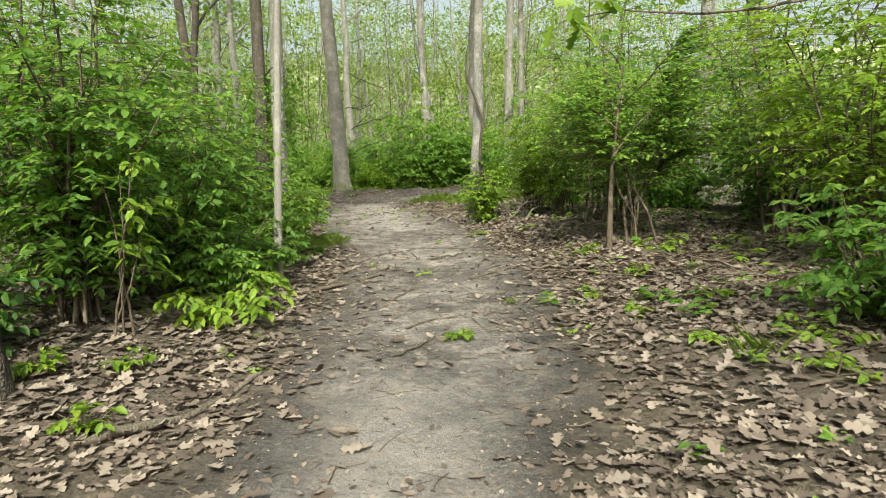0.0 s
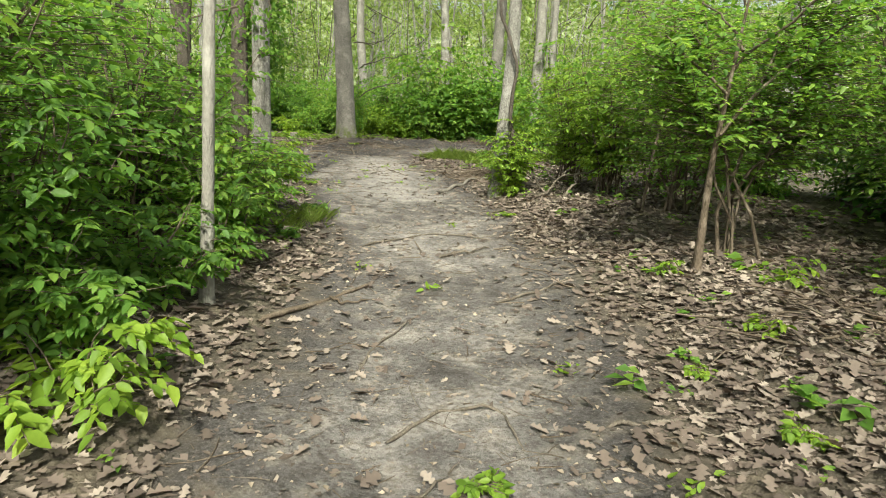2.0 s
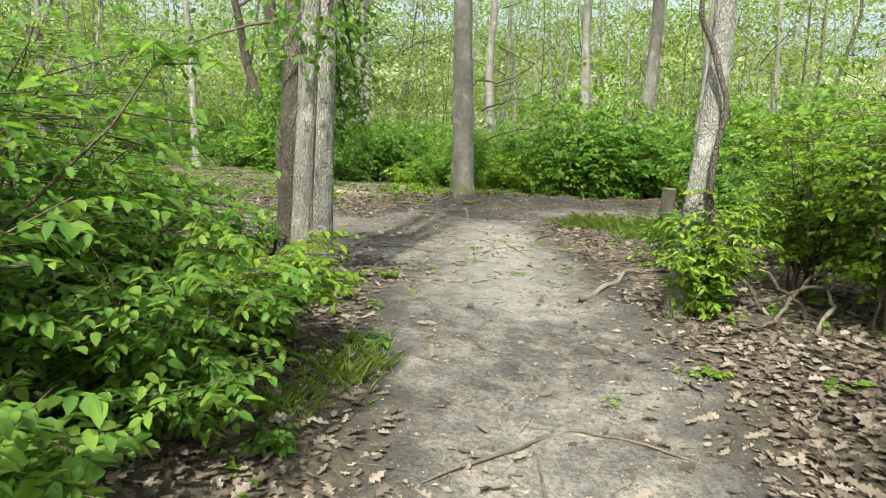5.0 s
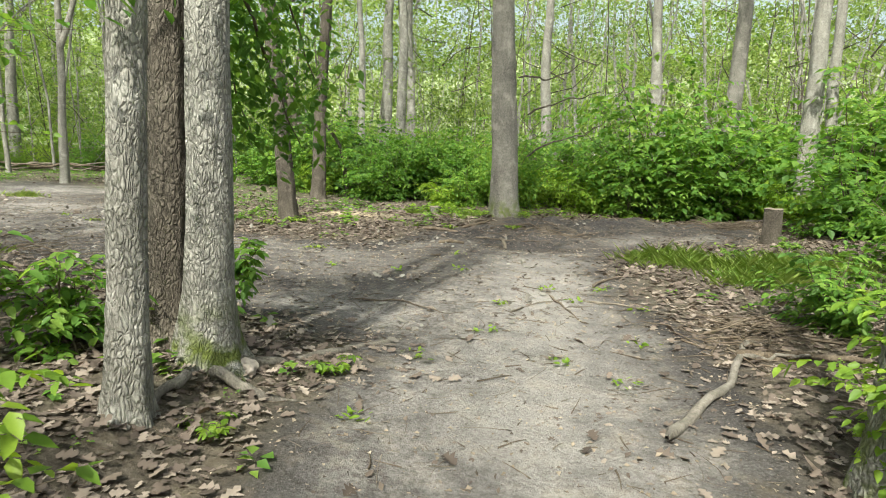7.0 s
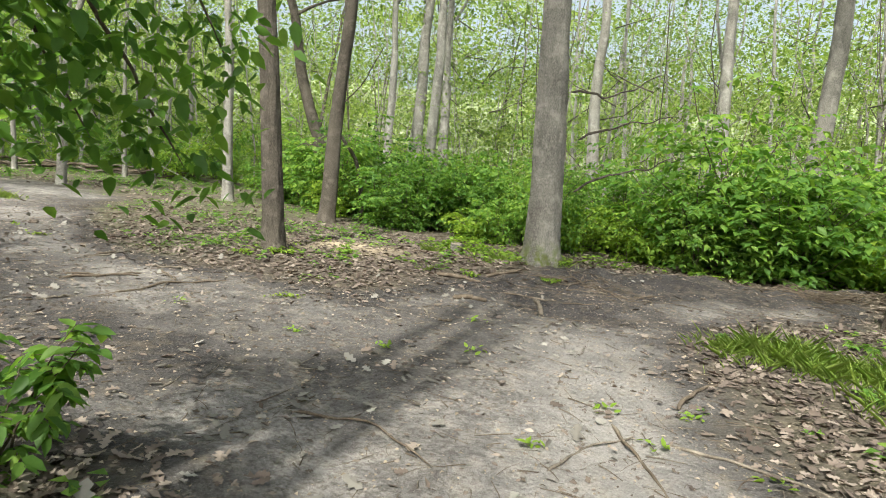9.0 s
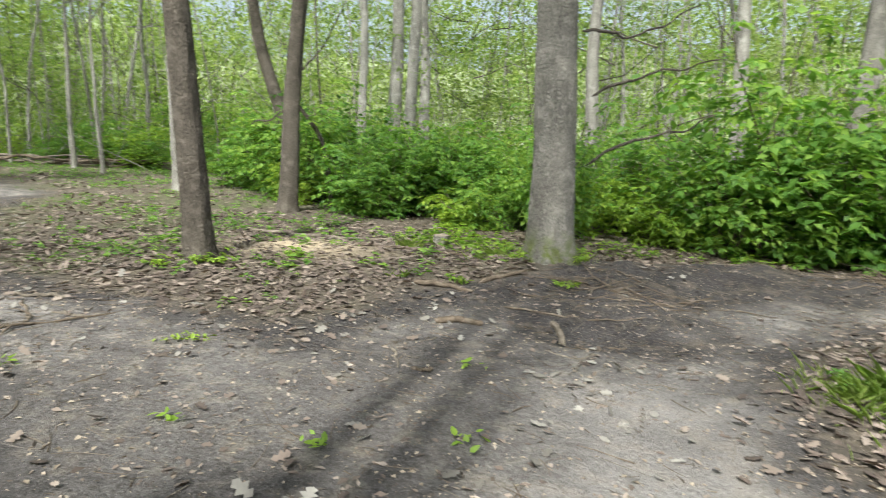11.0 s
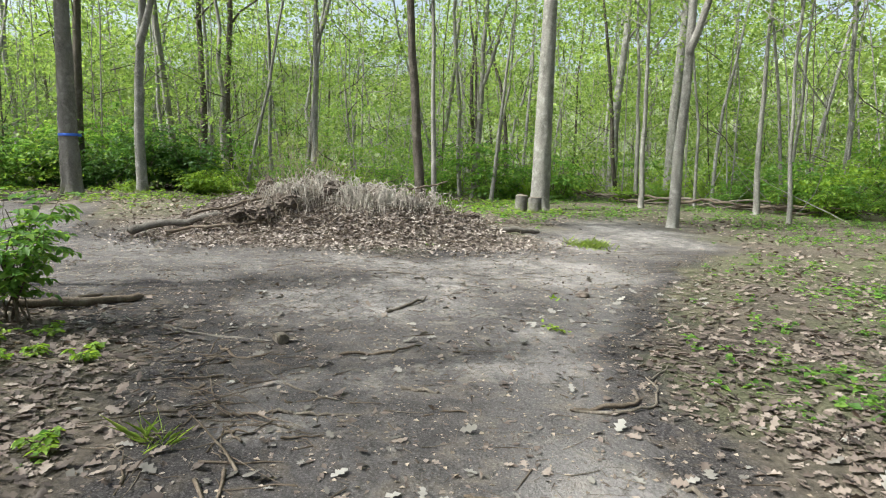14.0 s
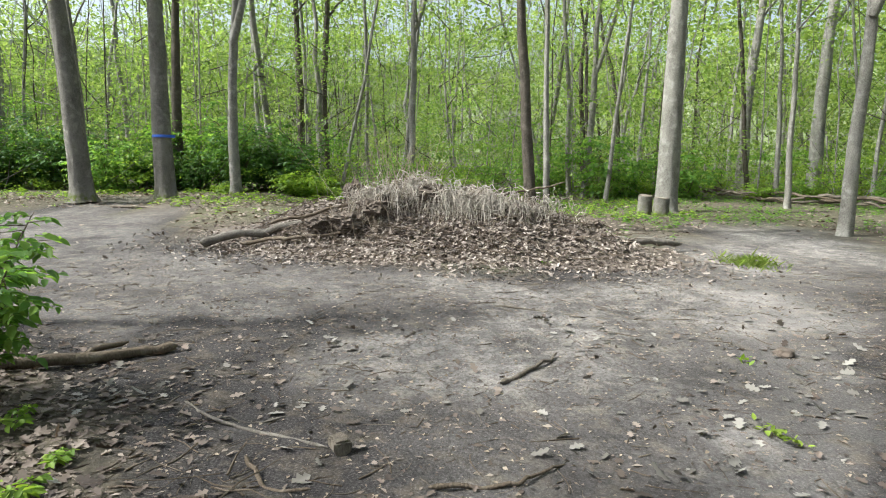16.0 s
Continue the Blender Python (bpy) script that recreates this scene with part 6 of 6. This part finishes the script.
for i, (x, y, h) in enumerate(((0.1, 18.4, 0.2), (0.8, 17.7, 0.22), (1.3, 18.3, 0.3), (0.4, 17.2, 0.18), (-0.6, 18.6, 0.2), (1.5, 17.0, 0.35), (1.9, 18.9, 0.3), (0.7, 19.2, 0.2), (-1.9, 10.0, 0.2), (-1.8, 8.3, 0.2), (1.2, 15.6, 0.3), (1.6, 20.3, 0.3), (2.2, 22.0, 0.35))):
    shrub(x, y, h, h * 0.9, 500 + i, "small green herb among grass", 6, 5, 6, 0.05 + 0.05 * h, LEAF_BUSH, 0.2, name="herb", category="herb", group="herbs")


def leafy_tufts():
    """Torn leafy twigs that lie on the earth, leaf by leaf."""
    g = np.random.default_rng(15)
    shapes = {}
    for mat in (LEAF_BRIGHT, MOSS):
        shapes[mat] = []
        for c in (0.0, 0.25, -0.2):
            V, F = leaves(np.zeros((1, 3)), np.array([[1.0, 0, 0.1]]), np.array([[0, 0, 1.0]]), 1.0, "ovate", 0.25, c)
            shapes[mat].append(raw_mesh("leaf", V, F, mat))
    for i, (x, y) in enumerate(SPRIGS):
        mossy = i < 2
        top = thing("moss_clump" if mossy else "leaf_sprig", x, y, gz(x, y), "long clump of yellow-green moss on bare earth" if mossy else "torn sprig of bright green leaves on earth",
                    "moss" if mossy else "leaf sprig", "moss clumps" if mossy else "leaf sprigs")
        top.rotation_euler = (0, 0, (0.58 if i == 0 else 0.3) if mossy else g.random() * 6.28)
        mat = MOSS if mossy else LEAF_BRIGHT
        for k in range(44 if mossy else 11):
            ob = part("leaf", shapes[mat][k % 3], top)
            wide = (0.10, 0.03) if mossy else (0.055, 0.045)
            s = (0.05 if mossy else 0.055) * (0.6 + 0.8 * g.random())
            ob.matrix_basis = pose(g.normal(0, wide[0]), g.normal(0, wide[1]), 0.008 + 0.03 * g.random(), g.normal(0, 20), g.normal(-8, 18), g.random() * 360) @ Matrix.Diagonal((s, s, s, 1))


SPRIGS = ((-5.43, 17.42), (-10.9, 18.4), (-2.1, 13.05), (-2.0, 11.75), (-0.6, 12.95), (-0.5, 13.9), (-1.05, 13.2), (-1.2, 15.3), (-0.55, 15.1), (-1.9, 14.9), (-1.0, 16.0), (-2.9, 16.7), (-3.3, 17.9),
          (-1.75, 13.9), (0.06, 4.0), (0.95, 4.1), (0.6, 5.3), (-0.2, 6.9), (-0.9, 7.4), (-0.1, 9.6), (-4.5, 16.2), (-6.1, 16.4), (-1.6, 15.8), (0.47, 10.2), (-3.6, 16.3), (-12.4, 19.1))
leafy_tufts()
